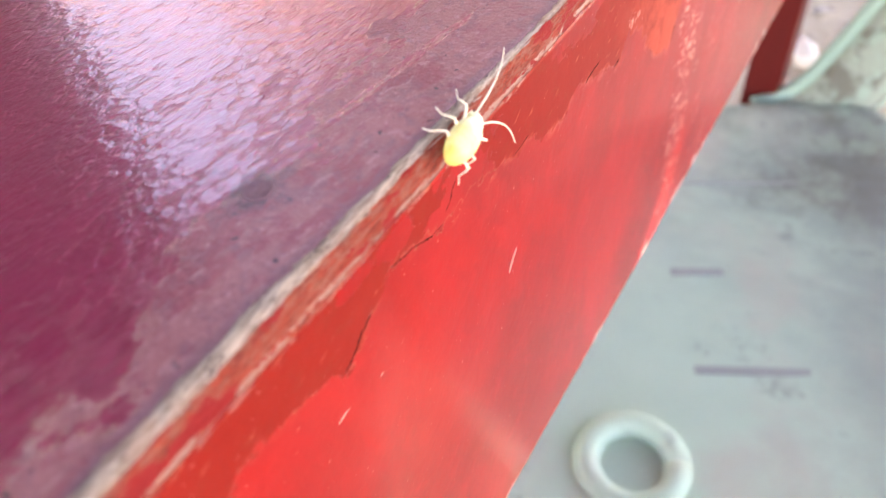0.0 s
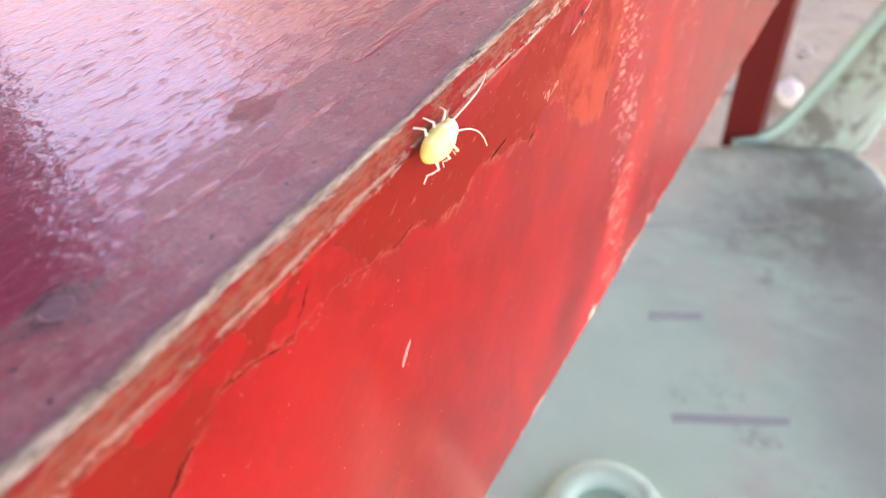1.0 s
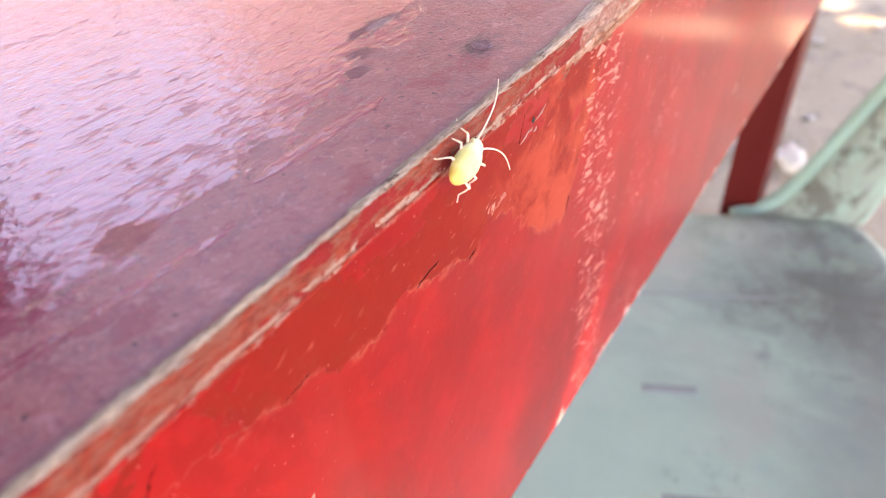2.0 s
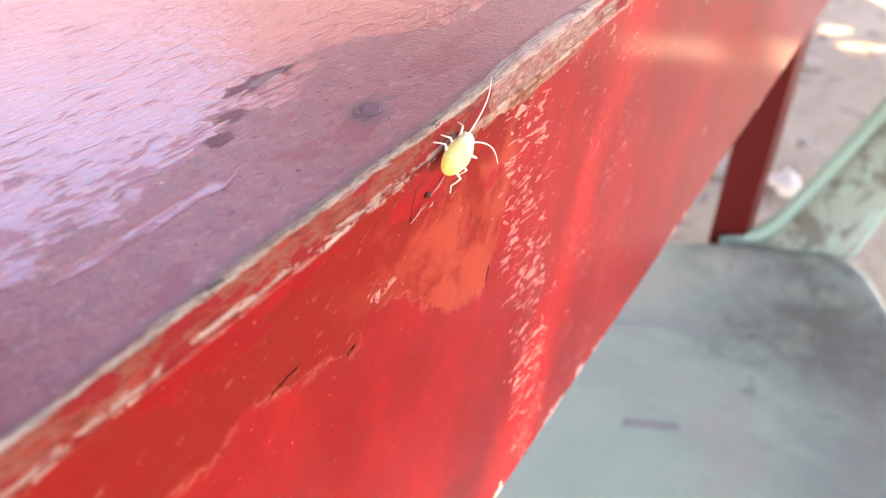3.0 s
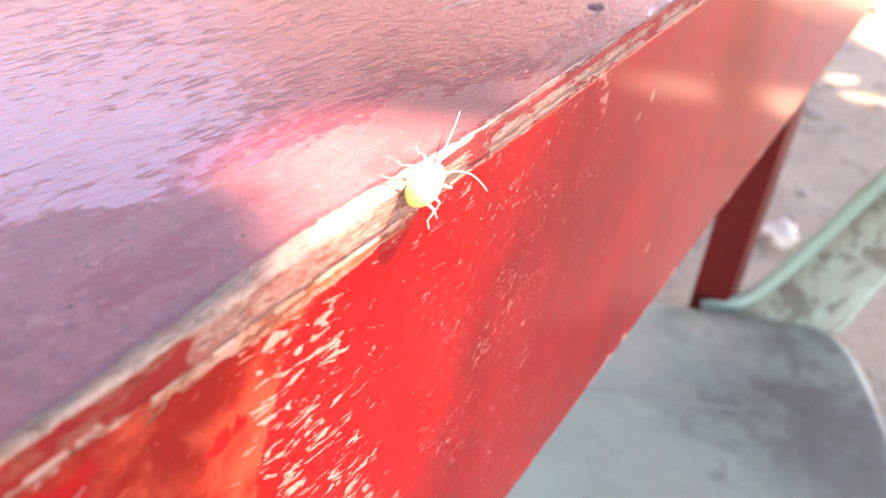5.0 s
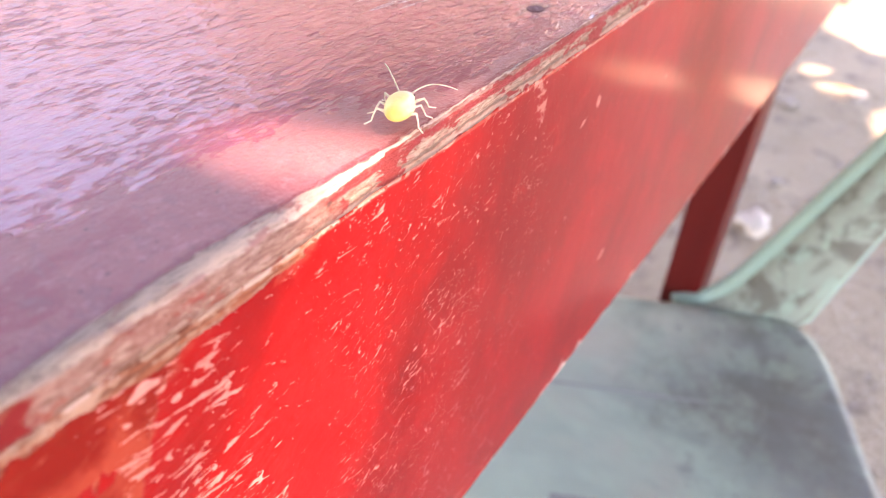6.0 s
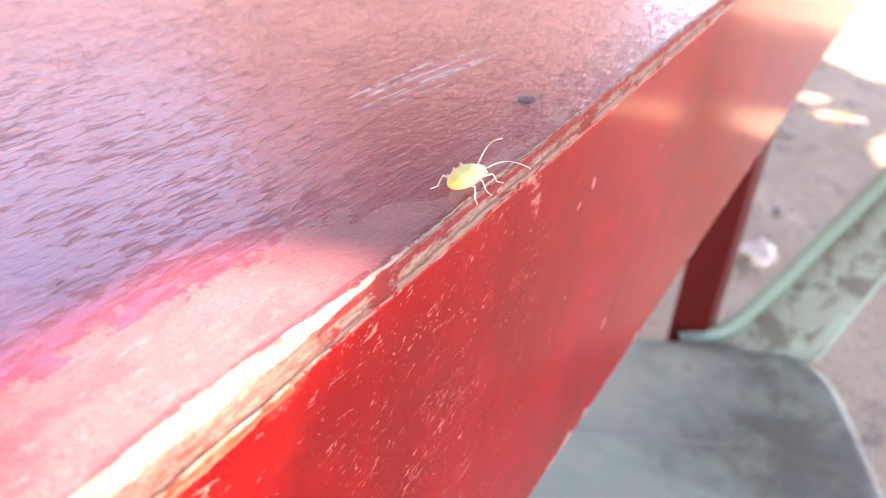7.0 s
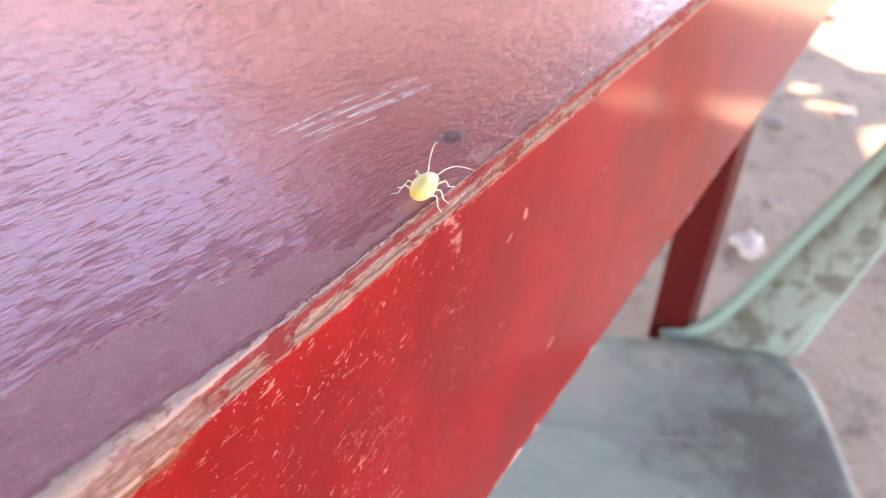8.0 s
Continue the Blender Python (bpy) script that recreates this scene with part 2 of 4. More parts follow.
    coat = m.mix(m.step(torn, 0.40, 0.34), coat, (0.085, 0.030, 0.022))
    ridge = m.math("MULTIPLY", m.step(m.math("ABSOLUTE", m.math("SUBTRACT", sw, 0.0031)), 0.00018, 0.00046, 1.0, 0.0), m.step(torn, 0.42, 0.50))
    coat = m.mix(m.math("MULTIPLY", ridge, m.step(y, 0.04, 0.08, 0.45, 0.85)), coat, m.mix(fibre, (0.42, 0.28, 0.22), (0.66, 0.50, 0.44)))
    # the knocked-out length: tan and orange wood with grey-brown hollows
    raw = m.mix(m.step(fibre, 0.34, 0.62), (0.25, 0.095, 0.072), (0.46, 0.25, 0.20))
    raw = m.mix(m.step(torn, 0.50, 0.60), raw, (0.52, 0.32, 0.26))
    raw = m.mix(m.math("MULTIPLY", m.step(patch, 0.44, 0.36), 0.8), raw, (0.20, 0.13, 0.095))
    raw = m.mix(m.math("MULTIPLY", m.step(m.noise(m.stretch(p, (1, 0.5, 1)), 420, 5, 0.7), 0.54, 0.60), 0.75), raw, (0.42, 0.060, 0.040))
    raw = m.mix(m.step(torn, 0.40, 0.35), raw, (0.07, 0.04, 0.03))
    coat = m.mix(chunk, coat, raw)
    # late: layers of red, pink and grey, then the lip
    red_band = m.step(m.math("ABSOLUTE", m.math("SUBTRACT", sw, 0.0008)), 0.00035, 0.0006, 1.0, 0.0)
    layer = m.mix(m.step(torn, 0.42, 0.60), (0.30, 0.10, 0.07), (0.50, 0.26, 0.22))
    layer = m.mix(m.step(fibre, 0.62, 0.70), layer, (0.66, 0.50, 0.46))
    layer = m.mix(m.math("MULTIPLY", red_band, m.step(patch, 0.38, 0.46)), layer, (0.40, 0.020, 0.024))
    layer = m.mix(m.step(m.math("ABSOLUTE", m.math("SUBTRACT", sw, 0.0026)), 0.00012, 0.00034, 0.8, 0.0), layer, (0.15, 0.095, 0.075))
    layer = m.mix(m.step(sw, 0.0028, 0.0032, 0.0, 0.8), layer, (0.50, 0.33, 0.27))
    olive = m.math("MULTIPLY", m.step(m.math("ABSOLUTE", m.math("SUBTRACT", sw, 0.0019)), 0.0004, 0.0007, 1.0, 0.0), m.step(patch, 0.55, 0.47))
    layer = m.mix(m.math("MULTIPLY", olive, 0.85), layer, m.mix(m.step(fibre, 0.38, 0.60), (0.22, 0.13, 0.09), (0.56, 0.38, 0.30)))
    layer = m.mix(m.step(torn, 0.36, 0.32), layer, (0.09, 0.045, 0.035))
    coat = m.mix(m.step(m.math("ADD", y, m.math("MULTIPLY", patch, 0.012)), 0.143, 0.149), coat, layer)
    left = m.math("MULTIPLY", m.step(m.noise(m.stretch(p, (1, 0.35, 1)), 300, 6, 0.68), 0.535, 0.545), m.math("SUBTRACT", 1.0, m.math("MULTIPLY", chunk, 0.8)))
    coat = m.mix(left, coat, (0.33, 0.012, 0.012))
    col = m.mix(low, col, coat)
    height = m.math("ADD", m.math("MULTIPLY", streak, 0.50), m.math("MULTIPLY", wrinkle, m.blend(gloss, 0.55, m.step(y, 0.08, 0.14, 0.65, 0.75))))
    height = m.math("ADD", height, m.math("MULTIPLY", speck, m.blend(gloss, 0.75, 0.14)))
    height = m.math("ADD", height, m.math("MULTIPLY", gloss, 0.40))
    height = m.math("SUBTRACT", height, m.math("MULTIPLY", pit, m.math("MULTIPLY", gloss, 0.35)))
    height = m.math("ADD", height, m.math("MULTIPLY", m.math("ADD", fibre, torn), m.math("MULTIPLY", m.math("MAXIMUM", wood, low), 1.3)))
    peel = m.math("ADD", m.noise(p, 480, 3, 0.5, 0.3), m.math("MULTIPLY", m.noise(m.stretch(turned, (1.0, 0.5, 1.0)), 1500, 2, 0.5), 0.35))
    skin = m.math("ADD", m.math("MULTIPLY", height, 0.38), m.math("MULTIPLY", peel, m.math("MULTIPLY", gloss, 1.3)))
    rough = m.blend(film, m.blend(late, 0.46, 0.34), 0.34)
    bareness = m.math("MAXIMUM", m.math("MAXIMUM", wood, low), scratch)
    rough = m.blend(bareness, rough, 0.7)
    shine = m.math("MULTIPLY", m.blend(film, m.math("MULTIPLY", m.math("SUBTRACT", 1.0, flaked), 0.30), m.blend(late, 0.95, 0.95)), m.math("SUBTRACT", 1.0, bareness))
    return m.done(col, rough, m.bump(height, 0.00026, 1.0), Specular_IOR_Level=m.blend(film, m.blend(late, 0.32, 0.75), 0.5), Coat_Weight=shine, Coat_Roughness=m.blend(film, 0.26, 0.08), Coat_IOR=1.87, Coat_Normal=m.bump(skin, 0.00012, 1.0))


def side_paint():
    """Signal red gloss paint with an orange undercoat laid bare under the rim, flecks and cracks."""
    m = Net("chipped_red_paint")
    p = m.place()
    x, y, z = m.axes(p)
    down = m.math("SUBTRACT", TOP, z)
    rel = m.math("MULTIPLY", down, -1.0)
    slant = m.stretch(p, (1, 1, 1), (-20, 0, 0))     # y now runs along the flecks
    n1 = m.noise(p, 150, 4, 0.6, 0.3)
    n2 = m.noise(m.stretch(slant, (1, 0.6, 1)), 620, 6, 0.65, 0.3)
    chip = m.cells(m.stretch(slant, (1, 0.55, 1)), 620, "Color")
    border = m.profile(y, -0.05, 0.25, [(-0.05, 0.0105), (0.0122, 0.0109), (0.0155, 0.0098), (0.0221, 0.0108), (0.0254, 0.0130), (0.0285, 0.0115), (0.0304, 0.0100), (0.0331, 0.0076), (0.0374, 0.0084), (0.0412, 0.0098), (0.0464, 0.0096), (0.0526, 0.0106), (0.0567, 0.0126), (0.0591, 0.0118), (0.0622, 0.0150), (0.0695, 0.0157), (0.0724, 0.0131), (0.0760, 0.0142), (0.0810, 0.0163), (0.0858, 0.0186), (0.0892, 0.0155), (0.0935, 0.0160), (0.0975, 0.0205), (0.1041, 0.0270), (0.1111, 0.0290), (0.1140, 0.0245), (0.1170, 0.0175), (0.1200, 0.0100), (0.1225, 0.0062), (0.1287, 0.0044), (0.1355, 0.0050), (0.1420, 0.0025)])
    d = m.math("SUBTRACT", border, down)
    d = m.math("ADD", d, m.math("MULTIPLY", m.math("SUBTRACT", n1, 0.5), 0.0030))
    d = m.math("ADD", d, m.math("MULTIPLY", m.math("SUBTRACT", n2, 0.5), 0.0040))
    d = m.math("ADD", d, m.math("MULTIPLY", m.math("SUBTRACT", chip, 0.5), 0.0013))
    bare = m.step(d, -0.00006, 0.00006)
    # red left standing on the undercoat
    ragged = m.noise(m.stretch(slant, (1, 0.6, 1)), 300, 6, 0.68, 0.3)
    broken = m.math("ADD", m.math("MULTIPLY", ragged, 0.65), m.math("MULTIPLY", chip, 0.35))
    isle = m.spot(y, rel, (0.0455, -0.0072), 0.0058, 0.0040, broken, 1.6, 0.02)
    for at, ry, rz in (((0.0770, -0.0049), 0.0105, 0.0011), ((0.0700, -0.0052), 0.0045, 0.0014), ((0.0995, -0.0070), 0.0042, 0.0019), ((0.0345, -0.0054), 0.0022, 0.0016), ((0.1130, -0.0132), 0.0022, 0.0014), ((0.0725, -0.0058), 0.0050, 0.0014), ((0.0290, -0.0050), 0.0020, 0.0008)):
        isle = m.math("MAXIMUM", isle, m.spot(y, rel, at, ry, rz, broken, 1.9, 0.02))
    bare = m.math("MULTIPLY", bare, m.math("SUBTRACT", 1.0, isle))
    drip = m.noise(m.stretch(p, (1, 1, 0.16)), 85, 6, 0.7, 0.6)
    red = m.mix(m.step(m.noise(m.stretch(p, (1, 1, 0.7)), 40, 6, 0.65, 0.5), 0.33, 0.67), (0.30, 0.004, 0.0035), (0.44, 0.007, 0.006))
    red = m.mix(m.math("MULTIPLY", m.step(drip, 0.50, 0.75), 0.20), red, (0.24, 0.003, 0.006))
    red = m.mix(m.math("MULTIPLY", m.step(n1, 0.54, 0.66), 0.25), red, (0.54, 0.015, 0.013))
    orange = m.mix(m.noise(p, 330, 6, 0.7), (0.24, 0.009, 0.005), (0.31, 0.015, 0.008))
    orange = m.mix(m.math("MULTIPLY", m.step(m.noise(m.stretch(p, (1, 0.6, 1)), 420, 6, 0.72), 0.52, 0.64), 0.45), orange, (0.24, 0.022, 0.010))
    orange = m.mix(m.math("MULTIPLY", m.step(y, 0.080, 0.105), m.step(m.math("ADD", n1, m.math("MULTIPLY", down, 9.0)), 0.50, 0.75)), orange, m.mix(n2, (0.40, 0.040, 0.020), (0.51, 0.074, 0.040)))
    orange = m.mix(m.math("MULTIPLY", m.step(m.noise(m.stretch(slant, (1, 0.35, 1)), 900, 4, 0.6), 0.62, 0.70), 0.45), orange, (0.52, 0.14, 0.085))
    col = m.mix(bare, red, orange)
    # thin salmon coat along the border of the two
    thin = m.math("MULTIPLY", m.step(d, -0.0012, -0.0002), m.step(d, 0.0010, -0.0001))
    thin = m.math("MULTIPLY", thin, m.step(m.noise(m.stretch(slant, (1, 0.5, 1)), 300, 5, 0.65), 0.47, 0.53))
    col = m.mix(m.math("MULTIPLY", thin, m.step(y, 0.03, 0.07, 0.15, 0.50)), col, (0.50, 0.075, 0.048))
    # light caught where one coat ends on the other, painted as a pale line
    lip_glint = m.math("MULTIPLY", m.step(m.math("ABSOLUTE", d), 0.00007, 0.00016, 1.0, 0.0), m.step(m.noise(p, 160, 3), 0.42, 0.58))
    col = m.mix(m.math("MULTIPLY", lip_glint, 0.14), col, (0.66, 0.28, 0.19))
    # pale slivers where the gloss has lifted: broad ones on the run of paint, fine ones after it
    zone = m.noise(p, 90, 3)
    at_run = m.math("ADD", y, m.math("MULTIPLY", rel, 0.10))
    run = m.step(m.math("ABSOLUTE", m.math("SUBTRACT", at_run, 0.1215)), 0.003, 0.010, 1.0, 0.0)
    wide = m.step(y, 0.130, 0.143)
    lifted = m.noise(m.stretch(m.stretch(p, (1, 1, 1), (4, 0, 0)), (1, 0.30, 1)), 1050, 4, 0.6, 0.9)
    broad = m.step(m.math("SUBTRACT", lifted, m.math("SUBTRACT", m.math("SUBTRACT", 0.775, m.math("MULTIPLY", zone, 0.20)), m.math("MULTIPLY", run, 0.105))), 0.0, 0.008)
    broad = m.math("MULTIPLY", broad, m.step(m.math("ABSOLUTE", m.math("SUBTRACT", at_run, 0.128)), 0.012, 0.020, 1.0, 0.0))
    sliver = m.noise(m.stretch(slant, (1, 0.40, 1)), 1350, 4, 0.6, 1.9)
    limit = m.math("ADD", m.math("SUBTRACT", 0.765, m.math("MULTIPLY", zone, 0.27)), m.math("ADD", m.step(y, 0.125, 0.145, 0.14, 0.0), m.step(y, 0.165, 0.215, 0.0, 0.10)))
    sliver = m.step(m.math("SUBTRACT", sliver, limit), 0.0, 0.012)
    big = m.step(m.noise(m.stretch(slant, (1, 0.40, 1)), 380, 3, 0.5, 0.4), 0.735, 0.745)
    big = m.math("MAXIMUM", big, m.stroke(y, rel, (0.0540, -0.0290), (0.0562, -0.0260), 0.00036, n2, 0.0009))
    big = m.math("MAXIMUM", big, m.spot(y, rel, (0.2030, -0.0155), 0.0006, 0.0012, ragged, 2.0, 0.02))
    big = m.math("MAXIMUM", big, m.math("MULTIPLY", m.spot(y, rel, (0.0925, -0.0140), 0.0030, 0.0008, ragged, 2.5, 0.02), m.step(n2, 0.46, 0.52)))
    dot = m.step(m.math("SUBTRACT", m.noise(m.stretch(slant, (1, 0.6, 1)), 2300, 2, 0.5), m.math("MULTIPLY", wide, 0.035)), 0.735, 0.75)
    fleck = m.math("MAXIMUM", m.math("MAXIMUM", broad, sliver), m.math("MAXIMUM", big, m.math("MULTIPLY", dot, 0.6)))
    col = m.mix(m.math("MULTIPLY", fleck, m.step(n2, 0.35, 0.60, 0.55, 0.90)), col, (0.80, 0.30, 0.25))
    # one pale drip runs down from the seam
    trail = m.math("MULTIPLY", m.stroke(y, rel, (0.1800, -0.0030), (0.1835, -0.0110), 0.0012, ragged, 0.0022), m.step(n2, 0.47, 0.54))
    col = m.mix(m.math("MULTIPLY", trail, 0.6), col, (0.72, 0.30, 0.24))
    # bare wood knocked out under the rim, and a ragged pale lip along the seam
    torn = m.noise(m.stretch(p, (1, 0.4, 1)), 380, 5, 0.65)
    fibre = m.noise(m.stretch(p, (1, 0.08, 1)), 2200, 4, 0.6)
    gouge = m.spot(y, rel, (0.124, -0.0030), 0.0180, 0.0026, torn, 1.1, 0.03)
    col = m.mix(gouge, col, m.mix(m.step(torn, 0.44, 0.56), m.mix(m.step(fibre, 0.36, 0.62), (0.16, 0.05, 0.03), (0.36, 0.11, 0.06)), (0.46, 0.26, 0.19)))
    seam = m.step(m.math("ADD", down, m.math("MULTIPLY", m.math("SUBTRACT", torn, 0.5), 0.0020)), 0.0040, 0.0043, 1.0, 0.0)
    seam = m.math("MULTIPLY", m.math("MULTIPLY", seam, m.step(n2, 0.44, 0.52)), m.math("SUBTRACT", 1.0, m.math("MULTIPLY", isle, 0.7)))
    col = m.mix(m.math("MULTIPLY", seam, m.math("SUBTRACT", m.step(y, 0.04, 0.08, 0.2, 1.0), m.step(y, 0.140, 0.150, 0.0, 0.45))), col, m.mix(m.step(fibre, 0.38, 0.60), (0.32, 0.18, 0.13), (0.58, 0.40, 0.33)))
    # paint knocked off along the lower edge
    foot = m.step(m.math("SUBTRACT", m.noise(p, 140, 4, 0.6), m.math("MULTIPLY", m.math("SUBTRACT", APRON, down), 55.0)), 0.50, 0.53)
    col = m.mix(foot, col, (0.66, 0.42, 0.38))
    # cracks through the paint
    waver = m.noise(p, 420, 4, 0.6)
    marks = [((0.0302, -0.0098), (0.0254, -0.0132), 0.00012), ((0.0331, -0.0076), (0.0420, -0.0100), 0.00006), ((0.0594, -0.0117), (0.0556, -0.0120), 0.00006), ((0.0795, -0.0138), (0.0748, -0.0142), 0.00012), ((0.0868, -0.0177), (0.0850, -0.0180), 0.00009), ((0.0424, -0.0090), (0.0447, -0.0062), 0.00008), ((0.1129, -0.0255), (0.1118, -0.0285), 0.00014), ((0.0982, -0.0056), (0.0974, -0.0070), 0.00006), ((0.0974, -0.0070), (0.0968, -0.0090), 0.00008)]
    crack = m.stroke(y, rel, *marks[0], waver, 0.0009)
    for a, b, half in marks[1:]:
        crack = m.math("MAXIMUM", crack, m.stroke(y, rel, a, b, half, waver, 0.0009))
    col = m.mix(crack, col, (0.020, 0.006, 0.005))
    height = m.math("ADD", m.math("ADD", m.math("MULTIPLY", n2, 0.12), m.math("MULTIPLY", n1, 0.5)), m.math("ADD", m.math("MULTIPLY", m.noise(m.stretch(p, (1, 1, 0.3)), 260, 3), 0.12), m.math("MULTIPLY", drip, 0.15)))
    height = m.math("SUBTRACT", height, m.math("MULTIPLY", bare, 0.5))
    height = m.math("SUBTRACT", height, m.math("MULTIPLY", crack, 1.5))
    height = m.math("ADD", height, m.math("MULTIPLY", fleck, 0.7))
    height = m.math("ADD", height, m.math("MULTIPLY", m.math("MULTIPLY", run, m.noise(m.stretch(slant, (1, 0.5, 1)), 420, 3)), 0.9))
    height = m.math("SUBTRACT", height, m.math("MULTIPLY", gouge, m.math("ADD", fibre, 0.5)))
    dull = m.math("MAXIMUM", m.math("MAXIMUM", bare, foot), m.math("MAXIMUM", gouge, seam))
    gloss = m.math("MULTIPLY", m.math("SUBTRACT", 1.0, m.math("MULTIPLY", dull, 0.6)), m.math("SUBTRACT", 1.0, crack))
    return m.done(col, m.blend(dull, 0.42, 0.55), m.bump(height, 0.00018, 0.9), Specular_IOR_Level=m.math("MULTIPLY", 0.12, m.math("SUBTRACT", 1.0, crack)), Coat_Weight=m.math("MULTIPLY", 0.80, gloss), Coat_Roughness=0.13, Coat_IOR=1.40, Coat_Normal=m.bump(height, 0.00006, 0.9))


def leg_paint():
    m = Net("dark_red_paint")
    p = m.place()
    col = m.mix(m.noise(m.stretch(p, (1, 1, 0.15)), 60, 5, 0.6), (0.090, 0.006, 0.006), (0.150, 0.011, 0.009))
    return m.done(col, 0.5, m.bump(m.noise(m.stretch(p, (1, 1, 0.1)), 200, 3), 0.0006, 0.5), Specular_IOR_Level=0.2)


def chair_plastic():
    """Sun-bleached teal plastic, dusty and stained."""
    m = Net("weathered_teal_plastic")
    p = m.place()
    dust = m.noise(p, 9, 5, 0.6, 0.3)
    col = m.mix(m.noise(p, 30, 4), (0.41, 0.61, 0.480), (0.51, 0.70, 0.560))
    col = m.mix(m.step(dust, 0.45, 0.66), col, (0.50, 0.56, 0.46))
    blot = m.noise(p, 16, 6, 0.7)
    col = m.mix(m.step(blot, 0.60, 0.74), col, (0.22, 0.22, 0.21))
    px, py, pz = m.axes(p)
    worst = m.spot(px, py, (0.085, 0.530), 0.110, 0.110, blot, 0.9, 0.4)
    col = m.mix(m.math("MULTIPLY", worst, m.step(m.noise(p, 22, 5, 0.7), 0.36, 0.58, 0.35, 0.92)), col, (0.15, 0.132, 0.102))
    # grey painted over the seat's back edge to tone down its lit rim
    col = m.mix(m.math("MULTIPLY", m.spot(px, py, (0.15, 0.41), 0.09, 0.20, blot, 0.8, 0.5), 0.55), col, (0.27, 0.29, 0.28))
    grime = m.spot(px, py, (0.05, 0.47), 0.14, 0.13, dust, 0.9, 0.5)
    col = m.mix(m.math("MULTIPLY", grime, m.step(m.noise(m.stretch(p, (1, 2.5, 1), (0, 0, -26)), 18, 5, 0.65), 0.35, 0.65, 0.15, 0.50)), col, (0.26, 0.335, 0.315))
    return m.done(col, 0.72, m.bump(m.noise(p, 400, 3), 0.0004, 0.3), Specular_IOR_Level=0.3)


def stained_plastic():
    """Teal plastic under patches of old grey-brown grime."""
    m = Net("stained_teal_plastic")
    p = m.local()
    col = m.mix(m.noise(p, 20, 4), (0.22, 0.30, 0.255), (0.30, 0.39, 0.335))
    col = m.mix(m.math("MULTIPLY", m.step(m.noise(p, 34, 5, 0.65, 0.4), 0.46, 0.60), 0.75), col, (0.10, 0.090, 0.075))
    col = m.mix(m.math("MULTIPLY", m.step(m.noise(m.stretch(p, (1, 1, 0.6)), 46, 4, 0.6), 0.54, 0.62), 0.8), col, (0.27, 0.43, 0.365))
    return m.done(col, 0.8, m.bump(m.noise(p, 120, 4), 0.0006, 0.5))


def ground_dirt():
    """Dry trodden earth with grit and small stones."""
    m = Net("dry_earth")
    p = m.place()
    col = m.mix(m.noise(p, 3.0, 6, 0.6), (0.36, 0.29, 0.20), (0.52, 0.44, 0.33))
    col = m.mix(m.step(m.noise(p, 14, 6, 0.7), 0.52, 0.72), col, (0.20, 0.17, 0.15))
    col = m.mix(m.step(m.cells(p, 60), 0.10, 0.22, 1.0, 0.0), col, (0.52, 0.48, 0.45))
    h = m.math("ADD", m.noise(p, 12, 6, 0.7), m.math("MULTIPLY", m.noise(p, 90, 3), 0.3))
    return m.done(col, 0.95, m.bump(h, 0.03, 0.8))


def plain(name, low, high, scale, rough, relief=0.0, **more):
    m = Net(name)
    p = m.local()
    n = m.noise(p, scale, 5, 0.6)
    return m.done(m.mix(n, low, high), rough, m.bump(m.noise(p, scale * 2.5, 3), relief, 0.6) if relief else None, **more)


def bug_shell():
    """Glossy pale yellow, amber towards the tail, finely pitted."""
    m = Net("pale_yellow_shell")
    p = m.local()
    x, y, z = m.axes(p)
    col = m.mix(m.noise(p, 900, 5, 0.6), (0.86, 0.76, 0.24), (0.92, 0.87, 0.48))
    tail = m.math("ADD", y, m.math("MULTIPLY", m.noise(p, 500, 3), 0.0008))
    col = m.mix(m.step(tail, -0.0022, -0.0008, 0.7, 0.0), col, (0.80, 0.56, 0.09))
    col = m.mix(m.step(tail, 0.0004, 0.0022, 0.0, 0.75), col, (0.93, 0.90, 0.66))
    bands = m.step(m.math("SINE", m.math("MULTIPLY", y, 9000.0)), 0.55, 0.95)
    col = m.mix(m.math("MULTIPLY", bands, 0.10), col, (0.78, 0.60, 0.16))
    return m.done(col, 0.4, m.bump(m.noise(p, 2400, 3), 0.00004, 0.7), Subsurface_Weight=0.3, Subsurface_Radius=(0.001, 0.0008, 0.0003), Subsurface_Scale=1.0)


TOP_PAINT, SIDE_PAINT, LEG_PAINT = top_paint(), side_paint(), leg_paint()
PLASTIC, EARTH = chair_plastic(), ground_dirt()
BUG_SHELL = bug_shell()
BUG_LIMB = plain("cream_limb", (0.86, 0.74, 0.56), (0.92, 0.84, 0.70), 1500, 0.45, 0.0, Subsurface_Weight=0.2, Subsurface_Radius=(0.0004, 0.0003, 0.0002))
BUG_EYE = plain("dark_eye", (0.03, 0.02, 0.02), (0.06, 0.04, 0.03), 900, 0.2)
BARK = plain("rough_bark", (0.05, 0.04, 0.03), (0.12, 0.09, 0.07), 14, 0.9, 0.02)
RIM_TEAL = plain("bare_teal_plastic", (0.25, 0.46, 0.39), (0.32, 0.54, 0.465), 30, 0.6)
GRIMY = stained_plastic()
LEAF = plain("green_leaf", (0.035, 0.075, 0.02), (0.07, 0.13, 0.035), 9, 0.5)
STONE = plain("pale_stone", (0.58, 0.54, 0.47), (0.78, 0.73, 0.65), 40, 0.85, 0.004)
NAIL = plain("painted_nail_head", (0.15, 0.075, 0.095), (0.36, 0.17, 0.20), 1600, 0.5, 0.0003)
RAW_WOOD = plain("raw_wood", (0.36, 0.22, 0.18), (0.58, 0.42, 0.37), 900, 0.8, 0.0002)
